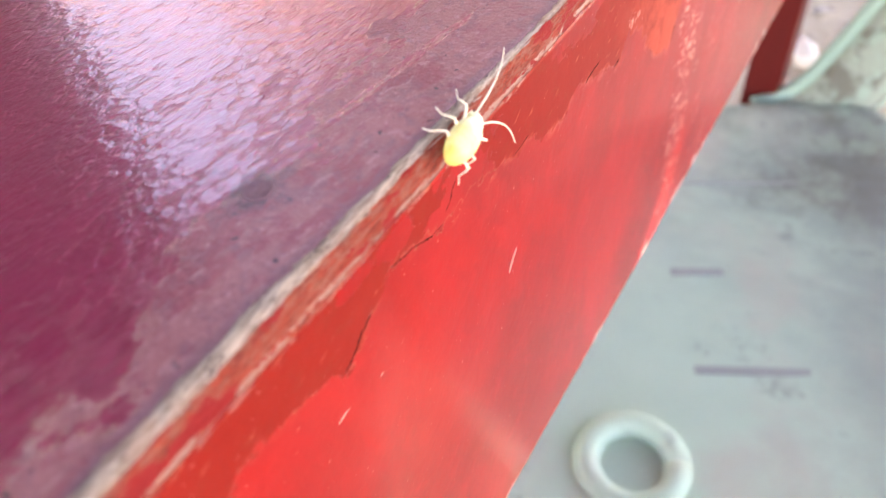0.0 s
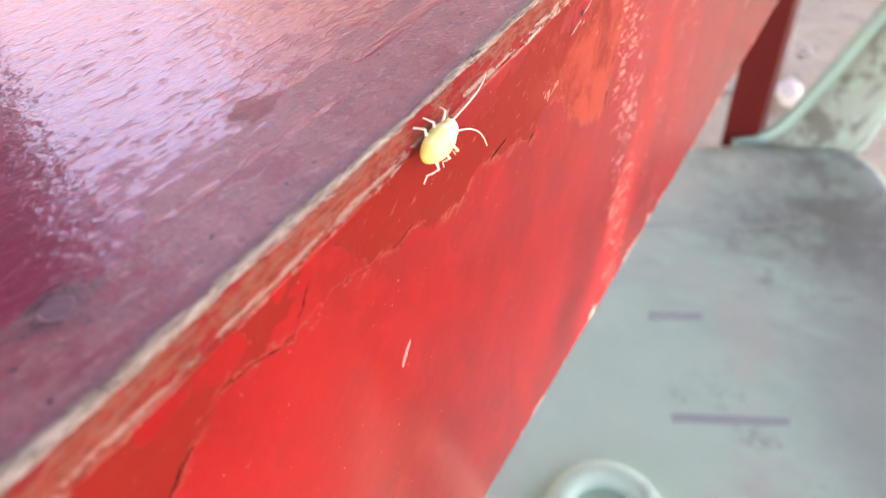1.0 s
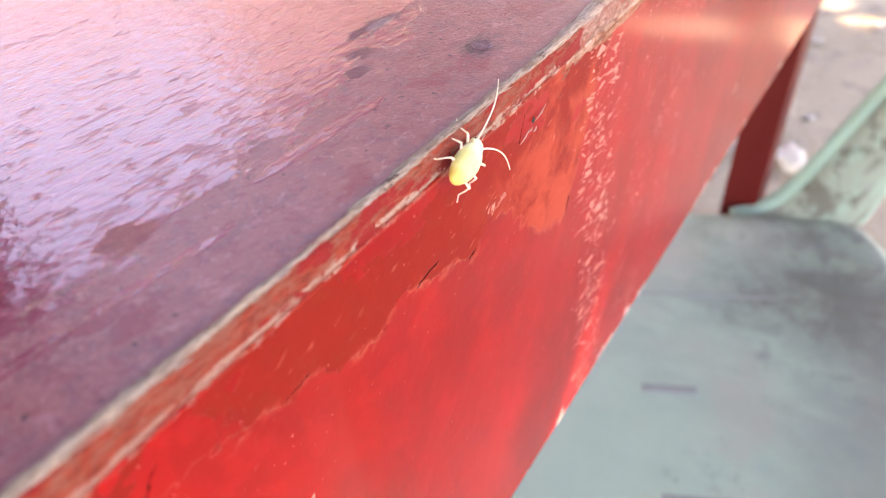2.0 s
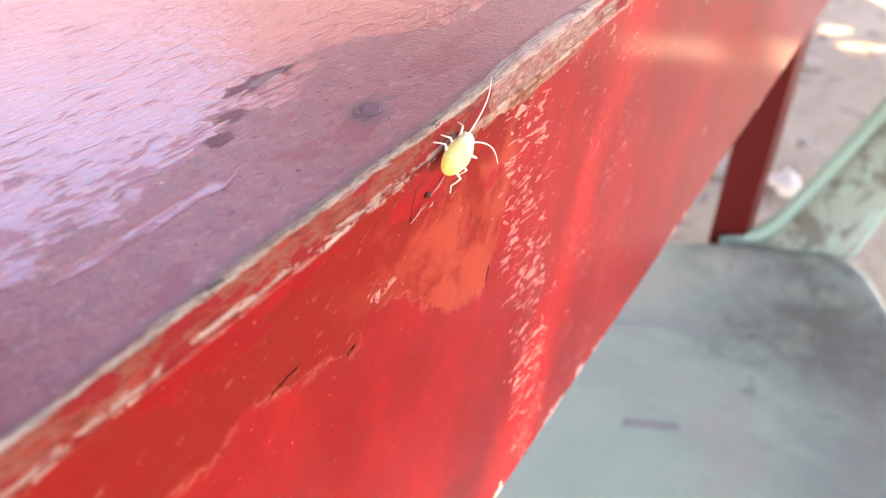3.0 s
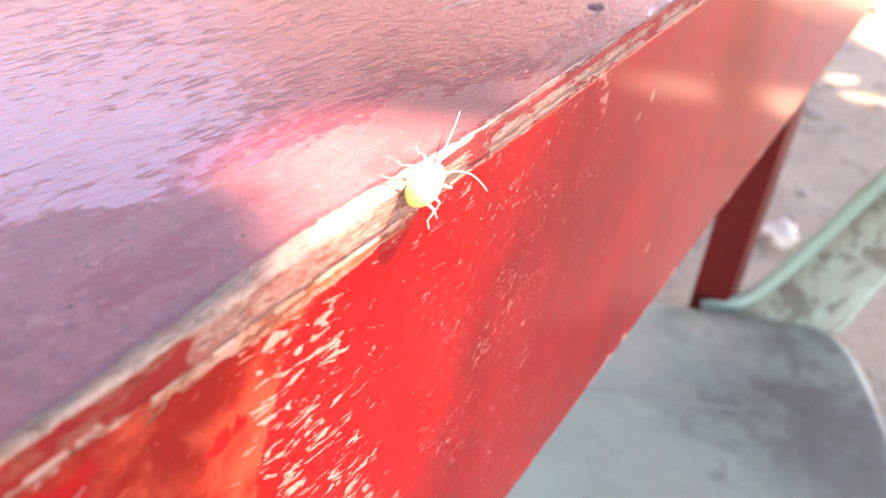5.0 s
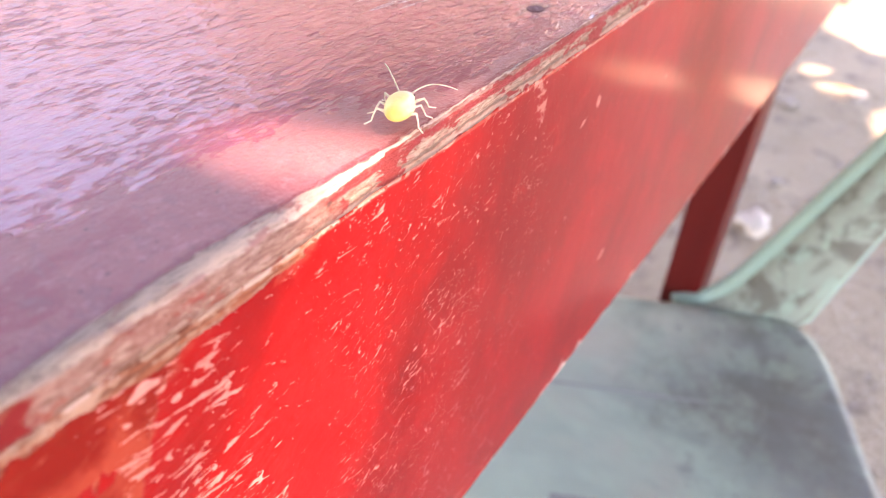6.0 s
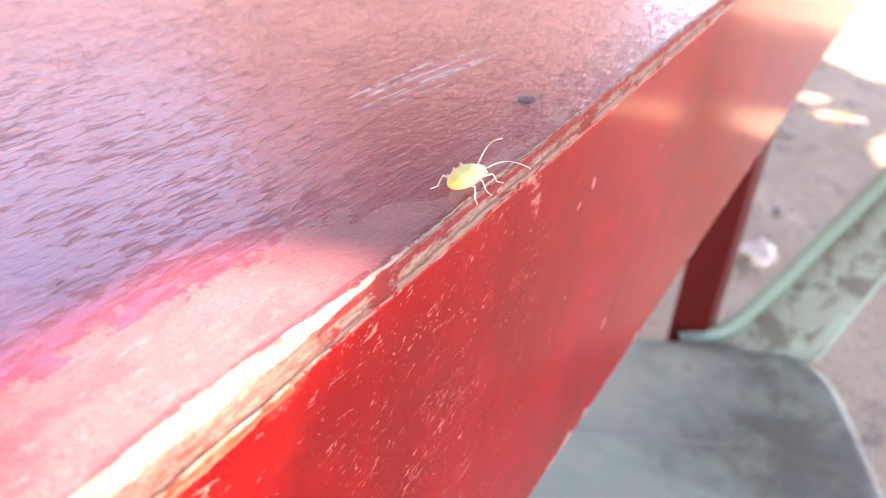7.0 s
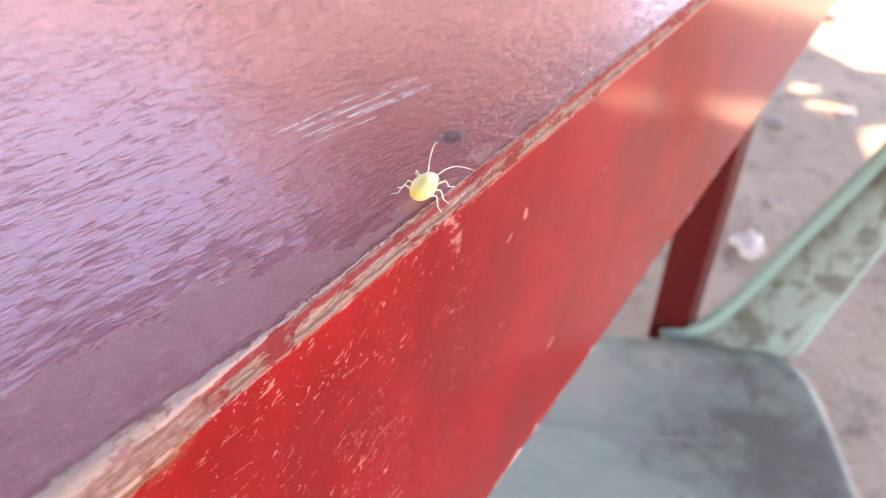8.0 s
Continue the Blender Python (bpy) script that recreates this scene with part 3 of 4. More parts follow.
PLASTER = plain("salmon_plaster", (0.74, 0.44, 0.35), (0.82, 0.53, 0.43), 3, 0.9, 0.01)
DRY_LEAF = plain("dry_leaf", (0.30, 0.20, 0.08), (0.46, 0.33, 0.16), 60, 0.7, 0.001)
STAND_IN = plain("dark_stand_in", (0.035, 0.008, 0.012), (0.055, 0.012, 0.018), 30, 0.4)
STAND_IN_CAP = plain("black_plastic", (0.012, 0.012, 0.012), (0.022, 0.022, 0.022), 30, 0.5)
PEBBLE = plain("grey_pebble", (0.26, 0.23, 0.21), (0.42, 0.38, 0.35), 40, 0.9, 0.004)
SLOT = plain("slot_groove_shade", (0.28, 0.32, 0.30), (0.40, 0.44, 0.42), 60, 0.9)
DARK_SLOT = plain("dark_slot_shade", (0.26, 0.26, 0.25), (0.36, 0.36, 0.35), 60, 0.9)
SHADOWED = plain("hole_shade", (0.07, 0.055, 0.05), (0.13, 0.11, 0.10), 60, 0.9)
DARK_HOLE = plain("dark_hole", (0.012, 0.009, 0.008), (0.03, 0.02, 0.016), 900, 0.9)


# ---- mesh helpers ----
def part(name, bm, material, parent=None, label=""):
    mesh = bpy.data.meshes.new(name)
    bmesh.ops.recalc_face_normals(bm, faces=bm.faces[:])
    bm.to_mesh(mesh)
    bm.free()
    mesh.materials.append(material)
    ob = new(name, mesh)
    if parent is not None:
        ob.parent = parent
    if label:
        tagged(ob, label)
    return ob


def smooth(ob):
    for f in ob.data.polygons:
        f.use_smooth = True
    return ob


def sheet(rows):
    """A surface through rows of points, all of one length."""
    bm = bmesh.new()
    grid = [[bm.verts.new(p) for p in row] for row in rows]
    for a, b in zip(grid, grid[1:]):
        for i in range(len(a) - 1):
            bm.faces.new((a[i], a[i + 1], b[i + 1], b[i]))
    return bm


def box(sx, sy, sz, at=(0, 0, 0), bevel=0.0, segments=2):
    bm = bmesh.new()
    bmesh.ops.create_cube(bm, size=1.0)
    bmesh.ops.scale(bm, vec=(sx, sy, sz), verts=bm.verts)
    if bevel:
        bmesh.ops.bevel(bm, geom=bm.edges[:], offset=bevel, segments=segments, affect="EDGES", profile=0.5)
    bmesh.ops.translate(bm, vec=at, verts=bm.verts)
    return bm


def tube(points, radii, sides=8, bm=None, flat=1.0):
    """A tapered tube along points."""
    bm = bm or bmesh.new()
    rings = []
    for i, p in enumerate(points):
        p = Vector(p)
        a, b = Vector(points[max(i - 1, 0)]), Vector(points[min(i + 1, len(points) - 1)])
        way = (b - a).normalized()
        side = way.cross(Vector((0.13, 0.21, 0.97))).normalized()
        up = side.cross(way)
        rings.append([bm.verts.new(p + radii[i] * (math.cos(2 * math.pi * k / sides) * side + flat * math.sin(2 * math.pi * k / sides) * up)) for k in range(sides)])
    for r, s in zip(rings, rings[1:]):
        for k in range(sides):
            bm.faces.new((r[k], r[(k + 1) % sides], s[(k + 1) % sides], s[k]))
    bm.faces.new(rings[0][::-1])
    bm.faces.new(rings[-1])
    return bm


def disc_rows(at, radius, heights, sides=20):
    """A low round form: heights are (share of the radius, height)."""
    bm = bmesh.new()
    rings = []
    for s, h in heights:
        rings.append([bm.verts.new((at[0] + radius * s * math.cos(2 * math.pi * k / sides) * (1 + 0.3 * noise.noise(Vector((at[1] * 90, k * 0.8, s)))), at[1] + radius * s * math.sin(2 * math.pi * k / sides), at[2] + h)) for k in range(sides)])
    for r, q in zip(rings, rings[1:]):
        for k in range(sides):
            bm.faces.new((r[k], r[(k + 1) % sides], q[(k + 1) % sides], q[k]))
    bm.faces.new(rings[-1])
    return bm


# ---- ground ----
def ground():
    near = [-3 + 0.06 * i for i in range(101)]
    far = [-2500, -400, -60, -12]
    line_x = far + near + [12, 60, 400, 2500]
    line_y = far + [-3 + 0.07 * i for i in range(125)] + [14, 60, 400, 2500]
    rows = []
    for yy in line_y:
        rows.append([(xx, yy, 0.05 * (noise.noise(Vector((xx * 1.3, yy * 1.3, 3))) - 0.2) + 0.02 * noise.noise(Vector((xx * 6, yy * 6, 1))) if abs(xx) < 5 and -5 < yy < 8 else 0.0) for xx in line_x])
    ob = smooth(part("ground", sheet(rows), EARTH))
    return tagged(ob, "dry grey-brown trodden earth with grit", "ground", kind="structure")


ground()

# ---- table ----
Y0, Y1, DEEP, THICK = -0.42, 0.78, 0.62, 0.0036
table = tagged(new("table"), "red-painted wooden table with a worn crimson top and chipped paint", "table")


def rim_rows():
    """Cross-sections of the top along the edge: flat top, worn round rim, short upright edge, underside."""
    ys = [Y0 + 0.01 * i for i in range(40)] + [-0.02 + 0.0006 * i for i in range(435)] + [0.241 + 0.005 * i for i in range(108)]
    ys = sorted(v for v in ys if Y0 <= v < Y1) + [Y1]
    rows = []
    for v in ys:
        w = noise.noise(Vector((v * 60, 0.3, 7)))
        q = noise.noise(Vector((v * 300, 5.1, 2)))
        s = min(max((v - 0.03) / 0.06, 0.0), 1.0)
        cut = (0.0017 - 0.0011 * s + 0.0011 * math.exp(-((v - 0.126) / 0.011) ** 2)) * (1 + 0.35 * w + 0.2 * q)
        row = [(-0.03, v, TOP), (-0.008, v, TOP), (-0.004, v, TOP), (-cut - 0.0006, v, TOP - 0.00002)]
        for k in range(7):
            a = math.pi / 2 * k / 6
            j = 0.00012 * noise.noise(Vector((v * 900, k * 1.7, 4)))
            row.append((-cut + (cut + 0.0002 * w) * math.sin(a) + j, v, TOP - cut * 0.9 * (1 - math.cos(a)) + j))
        for k in range(1, 5):
            dz = cut * 0.9 + (THICK - cut * 0.9) * k / 4
            row.append((0.0002 * w + 0.00022 * noise.noise(Vector((v * 260, dz * 2600, 9))), v, TOP - dz))
        row.append((-0.0008, v, TOP - THICK - 0.0001))
        row.append((-0.03, v, TOP - THICK - 0.0001))
        rows.append(row)
    return rows


def table_parts():
    bm = sheet(rim_rows())
    smooth(part("worn_edge", bm, TOP_PAINT, table, "worn table rim with bare grey wood and paint remnants"))
    bm = box(DEEP - 0.03, Y1 - Y0, THICK, (-0.03 - (DEEP - 0.03) / 2, (Y0 + Y1) / 2, TOP - THICK / 2))
    part("tabletop", bm, TOP_PAINT, table, "crimson gloss paint worn to dull mauve undercoat")
    hz = APRON - THICK - 0.0001
    bm = box(0.02, Y1 - Y0 - 0.004, hz, (-0.0101, (Y0 + Y1) / 2, TOP - THICK - 0.0001 - hz / 2), 0.0006, 3)
    part("apron", bm, SIDE_PAINT, table, "bright red gloss board with orange undercoat showing through chips")
    bm = box(0.02, Y1 - Y0 - 0.004, hz, (-DEEP + 0.0101, (Y0 + Y1) / 2, TOP - THICK - 0.0001 - hz / 2), 0.0012, 3)
    part("apron", bm, SIDE_PAINT, table)
    for yy in (Y0 + 0.013, Y1 - 0.013):
        bm = box(DEEP - 0.042, 0.02, hz, (-DEEP / 2, yy, TOP - THICK - 0.0001 - hz / 2), 0.0012, 3)
        part("end_apron", bm, SIDE_PAINT, table)
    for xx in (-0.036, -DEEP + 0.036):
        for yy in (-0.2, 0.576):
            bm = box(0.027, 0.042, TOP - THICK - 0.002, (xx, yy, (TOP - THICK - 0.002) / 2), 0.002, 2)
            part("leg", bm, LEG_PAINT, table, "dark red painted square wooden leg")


table_parts()

# ---- flask-shaped stand-in on the table, unseen, added to darken the top's reflection ----
def turned_form(outline, sides=32):
    bm = bmesh.new()
    rings = [[bm.verts.new((r * math.cos(2 * math.pi * k / sides), r * math.sin(2 * math.pi * k / sides), h)) for k in range(sides)] for r, h in outline]
    for a, b in zip(rings, rings[1:]):
        for k in range(sides):
            bm.faces.new((a[k], a[(k + 1) % sides], b[(k + 1) % sides], b[k]))
    bm.faces.new(rings[0][::-1])
    bm.faces.new(rings[-1])
    return bm


flask = tagged(new("flask"), "unseen dark stand-in on the table top, darkens its reflection", "flask")
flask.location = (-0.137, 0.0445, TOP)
smooth(part("body", turned_form([(0.034, 0.0005), (0.038, 0.002), (0.040, 0.006), (0.040, 0.15), (0.038, 0.158), (0.030, 0.172), (0.026, 0.178)]), STAND_IN, flask))
smooth(part("cap", turned_form([(0.0265, 0.1785), (0.0275, 0.180), (0.0275, 0.205), (0.0255, 0.208), (0.010, 0.209)]), STAND_IN_CAP, flask, "black cap of the dark stand-in"))

# ---- plastic chair, pushed under the table ----
chair = tagged(new("plastic_chair"), "weathered teal plastic chair with stained seat, pushed under the table", "chair")
SEAT = 0.43


def chair_parts():
    """Local frame: +x towards the backrest, seat height 0; the chair stands a little askew to the table."""
    chair.matrix_basis = pose(-0.051, 0.323, SEAT, 0, 0, 26)
    rx, ry, n = 0.212, 0.187, 120
    bm = bmesh.new()
    rings = []
    for s, z in ((0.15, -0.013), (0.35, -0.0125), (0.6, -0.010), (0.78, -0.006), (0.9, -0.001), (0.96, 0.002), (0.99, 0.000), (1.0, -0.006), (1.0, -0.032), (0.97, -0.032), (0.95, -0.008), (0.5, -0.017), (0.15, -0.017)):
        ring = []
        for k in range(n):
            a = 2 * math.pi * k / n
            c, t = math.cos(a), math.sin(a)
            e = 2 / 11.0
            ring.append(bm.verts.new((s * rx * math.copysign(abs(c) ** e, c), s * ry * math.copysign(abs(t) ** e, t), z)))
        rings.append(ring)
    for r, q in zip(rings, rings[1:]):
        for k in range(n):
            bm.faces.new((r[k], r[(k + 1) % n], q[(k + 1) % n], q[k]))
    bm.faces.new(rings[0])
    bm.faces.new(rings[-1][::-1])
    smooth(part("seat", bm, PLASTIC, chair, "teal plastic seat with grey stains"))
    # strips laid on the seat; their dark colour stands for shade in the slots
    for xx, yy, long in ((0.092, -0.067, 0.130), (0.040, 0.012, 0.034), (0.075, 0.090, 0.026)):
        part("slot", box(long, 0.0050 if yy > 0.05 else 0.0060, 0.004, (xx, yy, -0.0136), 0.0008), DARK_SLOT if yy > 0.05 else SLOT, chair, "dark strip standing for the shade of a seat slot")
    for yy in (0.100,):
        part("groove", box(0.26, 0.0022, 0.003, (0.0, yy, -0.0112), 0.001), SLOT, chair)
    # drain hole with a thick pale rim; a dark disc paints the shade inside
    ring = []
    for k in range(29):
        a = 2 * math.pi * k / 28
        ring.append((-0.016 + 0.024 * math.cos(a), -0.132 + 0.024 * math.sin(a), -0.008))
    smooth(part("hole_rim", tube(ring, [0.0075] * 29, 10), PLASTIC, chair, "thick rounded rim of a hole in the seat"))
    part("hole", disc_rows((-0.016, -0.132, -0.011), 0.022, ((1.0, 0.0), (0.5, 0.0004), (0.1, 0.0005))), SHADOWED, chair, "dark disc standing for the shade in a seat hole")
    for yy, lean in ((0.185, 1), (-0.185, -1)):
        rows = []
        for k in range(31):
            s = (k / 30) ** 1.7
            zz = -0.010 + 0.43 * s
            xx = 0.1775 + 0.295 * zz
            wide = max(0.015, 0.0325 - 0.105 * zz)
            ring = []
            for u, w in ((-1, 0.010), (-0.94, 0.0), (-0.75, -0.005), (0, -0.008), (0.75, -0.005), (0.94, 0.0), (1, 0.010), (0.94, 0.012), (0.8, 0.000), (0, -0.003), (-0.8, 0.000), (-0.94, 0.012), (-1, 0.010)):
                flare = 0.03 * math.exp(-(zz + 0.010) / 0.010) if u < 0 else 0.0
                ring.append((xx + u * (wide + flare), yy + lean * (w + 0.004) - lean * 0.03 * s, zz))
            rows.append(ring)
        post = smooth(part("back_post", sheet(rows), GRIMY, chair, "hollow upright of the backrest, stained grey between teal rims"))
        for k in (0, 6):
            smooth(part("post_rim", tube([r[k] for r in rows], [0.0065] * 31, 8), RIM_TEAL, post, "bare teal rim"))
        for xx in (-0.18, 0.18):
            out = math.copysign(0.03, xx)
            smooth(part("leg", tube([(xx, yy - lean * 0.02, -0.012), (xx + out, yy + lean * 0.03, -SEAT)], [0.026, 0.020], 10), PLASTIC, chair))
    rows = [[(0.300 + dx, -0.17 + 0.34 * s, 0.36 + dz + 0.03 * math.sin(math.pi * s)) for dx, dz in ((-0.006, 0), (0.006, 0), (0.008, 0.05), (-0.002, 0.055), (-0.006, 0))] for s in [i / 10 for i in range(11)]]
    smooth(part("top_rail", sheet(rows), PLASTIC, chair))


chair_parts()

# ---- insect ----
insect = tagged(new("insect"), "small pale yellow oval insect walking along the table edge", "insect")
JOINTED = []


def insect_parts():
    bm = bmesh.new()
    bmesh.ops.create_uvsphere(bm, u_segments=28, v_segments=18, radius=1.0)
    for v in bm.verts:
        t = v.co.y
        wide = 1.0 - 0.10 * max(t, 0) ** 2 + 0.04 * min(t, 0)
        v.co = Vector((v.co.x * 0.00155 * wide, t * 0.0028, (v.co.z * (0.00135 if v.co.z > 0 else 0.0007)) * (1 - 0.10 * t)))
    smooth(part("body", bm, BUG_SHELL, insect, "glossy pale yellow domed back"))
    bm = bmesh.new()
    bmesh.ops.create_uvsphere(bm, u_segments=18, v_segments=12, radius=1.0)
    for v in bm.verts:
        v.co = Vector((v.co.x * 0.00105, 0.0027 + v.co.y * 0.00075, -0.00015 + v.co.z * 0.0006))
    smooth(part("head", bm, BUG_SHELL, insect))
    for s in (-1, 1):
        bm = bmesh.new()
        bmesh.ops.create_icosphere(bm, subdivisions=2, radius=0.00014)
        bmesh.ops.translate(bm, vec=(s * 0.0009, 0.0029, 0.00005), verts=bm.verts)
        smooth(part("eye", bm, BUG_EYE, insect))
    for s in (-1, 1):
        pts, rad = [], []
        for k in range(13):
            u = k / 12
            pts.append((s * (0.0001 + (0.0024 * u + 0.0018 * u * u if s > 0 else 0.0019 * u + 0.0003 * math.sin(3 * u))), (0.0048 * u - 0.0022 * u * u) if s > 0 else (0.0068 * u), 0.0008 * math.sin(math.pi * u) * (1 if s < 0 else 0.6)))
            rad.append(0.00010 * (1 - 0.45 * u))
        ob = smooth(part("antenna", tube(pts, rad, 6), BUG_LIMB, insect, "thin cream antenna"))
        JOINTED.append((ob, Vector((s * 0.00055, 0.0032, 0.0001)), s, 9, 0.5 if s > 0 else 0.0))
    for j, (yy, fwd, reach) in enumerate(((0.0017, 0.0013, 0.0017), (0.0003, 0.0001, 0.0021), (-0.0009, -0.0010, 0.0019))):
        for s in (-1, 1):
            knee = (s * 0.0011, 0.4 * fwd, 0.0005)
            ankle = (s * reach * 0.78, fwd * 0.9, -0.0007)
            pts = [(0, 0, 0), (s * 0.0005, 0.2 * fwd, 0.0003), knee, (s * (0.0011 + 0.3 * (reach - 0.0011)), 0.65 * fwd, -0.0001), ankle, (s * reach * 1.12, fwd * 1.35, -0.00098)]
            rad = [0.00015, 0.00016, 0.00012, 0.00009, 0.00008, 0.00006]
            ob = smooth(part("leg", tube(pts, rad, 7), BUG_LIMB, insect, "jointed cream leg"))
            JOINTED.append((ob, Vector((s * 0.0010, yy, -0.0003)), s, 14, (j % 2) * 0.5 + (0.25 if s > 0 else 0.0)))


insect_parts()

# ---- fixings and damage on the table ----
for nx, ny in ((-0.0094, 0.0301), (-0.0076, 0.1009), (-0.0081, 0.1930), (-0.0080, 0.285), (-0.0085, 0.375)):
    smooth(part("nail_head", disc_rows((nx, ny, TOP), 0.0013, ((1.0, 0.00001), (0.9, 0.00014), (0.76, 0.00004), (0.6, 0.00012), (0.35, 0.00005), (0.1, 0.00014))), NAIL, table, "dull grey nail head with paint round it"))


def nail_hole():
    rnd = random.Random(3)
    # flat near-black patch stands for the shade inside the hole
    bm = bmesh.new()
    for k in range(12):
        a = 2 * math.pi * k / 12
        bm.verts.new((0.00006, 0.1000 + 0.00045 * math.cos(a) * rnd.uniform(0.6, 1.2), TOP - 0.0073 + 0.00042 * math.sin(a) * rnd.uniform(0.7, 1.1)))
    bm.verts.ensure_lookup_table()
    bm.faces.new(bm.verts[:])
    part("nail_hole", bm, DARK_HOLE, table, "flat dark patch standing for a small hole in the painted board")
    for y0, z0, y1, z1, w in ((0.0966, -0.0089, 0.0990, -0.0079, 0.00014), (0.1003, -0.0076, 0.1030, -0.0066, 0.00016), (0.0984, -0.0084, 0.0998, -0.0080, 0.00010), (0.0999, -0.0089, 0.1007, -0.0085, 0.00016), (0.0975, -0.0086, 0.0984, -0.0081, 0.00010)):
        pts = [(0.0001, y0, TOP + z0), (0.00022, (y0 + y1) / 2, TOP + (z0 + z1) / 2), (0.00012, y1, TOP + z1)]
        part("splinter", tube(pts, [w * 0.15, w * 0.6, w * 0.12], 6), RAW_WOOD, table, "pale raised wood splinter")


nail_hole()


def rim_fibres():
    """Loose wood fibres standing off the worn rim."""
    rnd = random.Random(21)
    for k in range(34):
        yy = rnd.uniform(0.086, 0.124) if k < 24 else rnd.uniform(0.03, 0.20)
        long = rnd.uniform(0.0012, 0.0042)
        up = rnd.uniform(-0.0003, 0.0003)
        x0 = rnd.uniform(-0.0006, 0.00005)
        z0 = TOP - max(0.00005, 0.0006 + x0) * 0.75
        w = rnd.uniform(0.00004, 0.00009)
        pts = [(x0, yy, z0), (x0 + 0.00012, yy + long * 0.5, z0 + up * 0.5 + 0.0001), (x0 + rnd.uniform(-0.0001, 0.0003), yy + long, z0 + up)]
        part("splinter", tube(pts, [w * 0.6, w, w * 0.3], 5), RAW_WOOD, table)


rim_fibres()

# ---- small things ----
def stones():
    rnd = random.Random(5)
    made = None
    for k in range(26):
        if k == 0:
            at, size = (-0.074, 1.372, 0.008), 0.027
        else:
            at, size = (rnd.uniform(-0.5, 0.9), rnd.uniform(0.75, 3.0), 0.0), rnd.uniform(0.008, 0.028)
        bm = bmesh.new()
        bmesh.ops.create_icosphere(bm, subdivisions=2, radius=1.0)
        for v in bm.verts:
            f = 1 + (0.9 if k == 0 else 0.6) * noise.noise(v.co * 1.6 + Vector((k * 3.1, 0, 0))) + 0.2 * noise.noise(v.co * 4 + Vector((k, 2, 0)))
            v.co = Vector((v.co.x * size * 1.3 * f, v.co.y * size * f, v.co.z * size * 0.6 * f))
        ob = smooth(part("stone", bm, STONE if k == 0 else PEBBLE))
        ob.matrix_basis = pose(*at, 0, 0, rnd.uniform(0, 180))
        tagged(ob, "pale rounded stone lying on the dry earth" if k == 0 else "small grey-brown stone lying on the dry earth", "stone", group="stones on the ground")


stones()


def dry_leaves():
    rnd = random.Random(8)
    for k in range(9):
        size = rnd.uniform(0.02, 0.035)
        rows = []
        for i in range(7):
            t = i / 6
            w = size * 0.42 * math.sin(math.pi * min(t * 0.95 + 0.03, 1.0))
            rows.append([(u * w, size * (t - 0.5) * 2, 0.004 + 0.25 * abs(u) * w + 0.15 * size * (t - 0.4) ** 2) for u in (-1, -0.4, 0.4, 1)])
        ob = smooth(part("dry_leaf", sheet(rows), DRY_LEAF))
        at = (rnd.uniform(-0.35, 0.25), rnd.uniform(1.9, 3.0))
        ob.matrix_basis = pose(*at, 0.012, rnd.uniform(-12, 12), rnd.uniform(-12, 12), rnd.uniform(0, 360))
        tagged(ob, "curled yellow-brown dry leaf on the earth", "leaf", group="dry leaves on the ground")


dry_leaves()


# ---- unseen walls behind the table, added for their warm reflection in its top ----
def mirrored_wall():
    wall = tagged(new("mirrored_wall"), "unseen high salmon wall, added for its reflection in the table top", kind="structure")
    wall.matrix_basis = pose(-6.62, 5.01, 0, 0, 0, 40)
    part("wall_body", box(10.3, 0.25, 3.8, (0, 0, 1.9), 0.01), PLASTER, wall)
    part("coping", box(10.4, 0.36, 0.10, (0, 0, 3.86), 0.015), PLASTER, wall)


def mirrored_high_wall():
    """Added out of view behind the lower wall; reflected open sky begins at its corner."""
    wall = tagged(new("mirrored_high_wall"), "unseen taller salmon wall with a flat roof edge, added for its reflection", kind="structure")
    wall.matrix_basis = pose(-7.1, 5.8, 0, 0, 0, 40)
    part("wall_body", box(5.6, 4.0, 5.6, (2.8, 2.0, 2.8), 0.01), PLASTER, wall)
    part("roof_edge", box(5.9, 4.2, 0.16, (2.8, 2.0, 5.682), 0.01), PLASTER, wall)


mirrored_wall()
mirrored_high_wall()

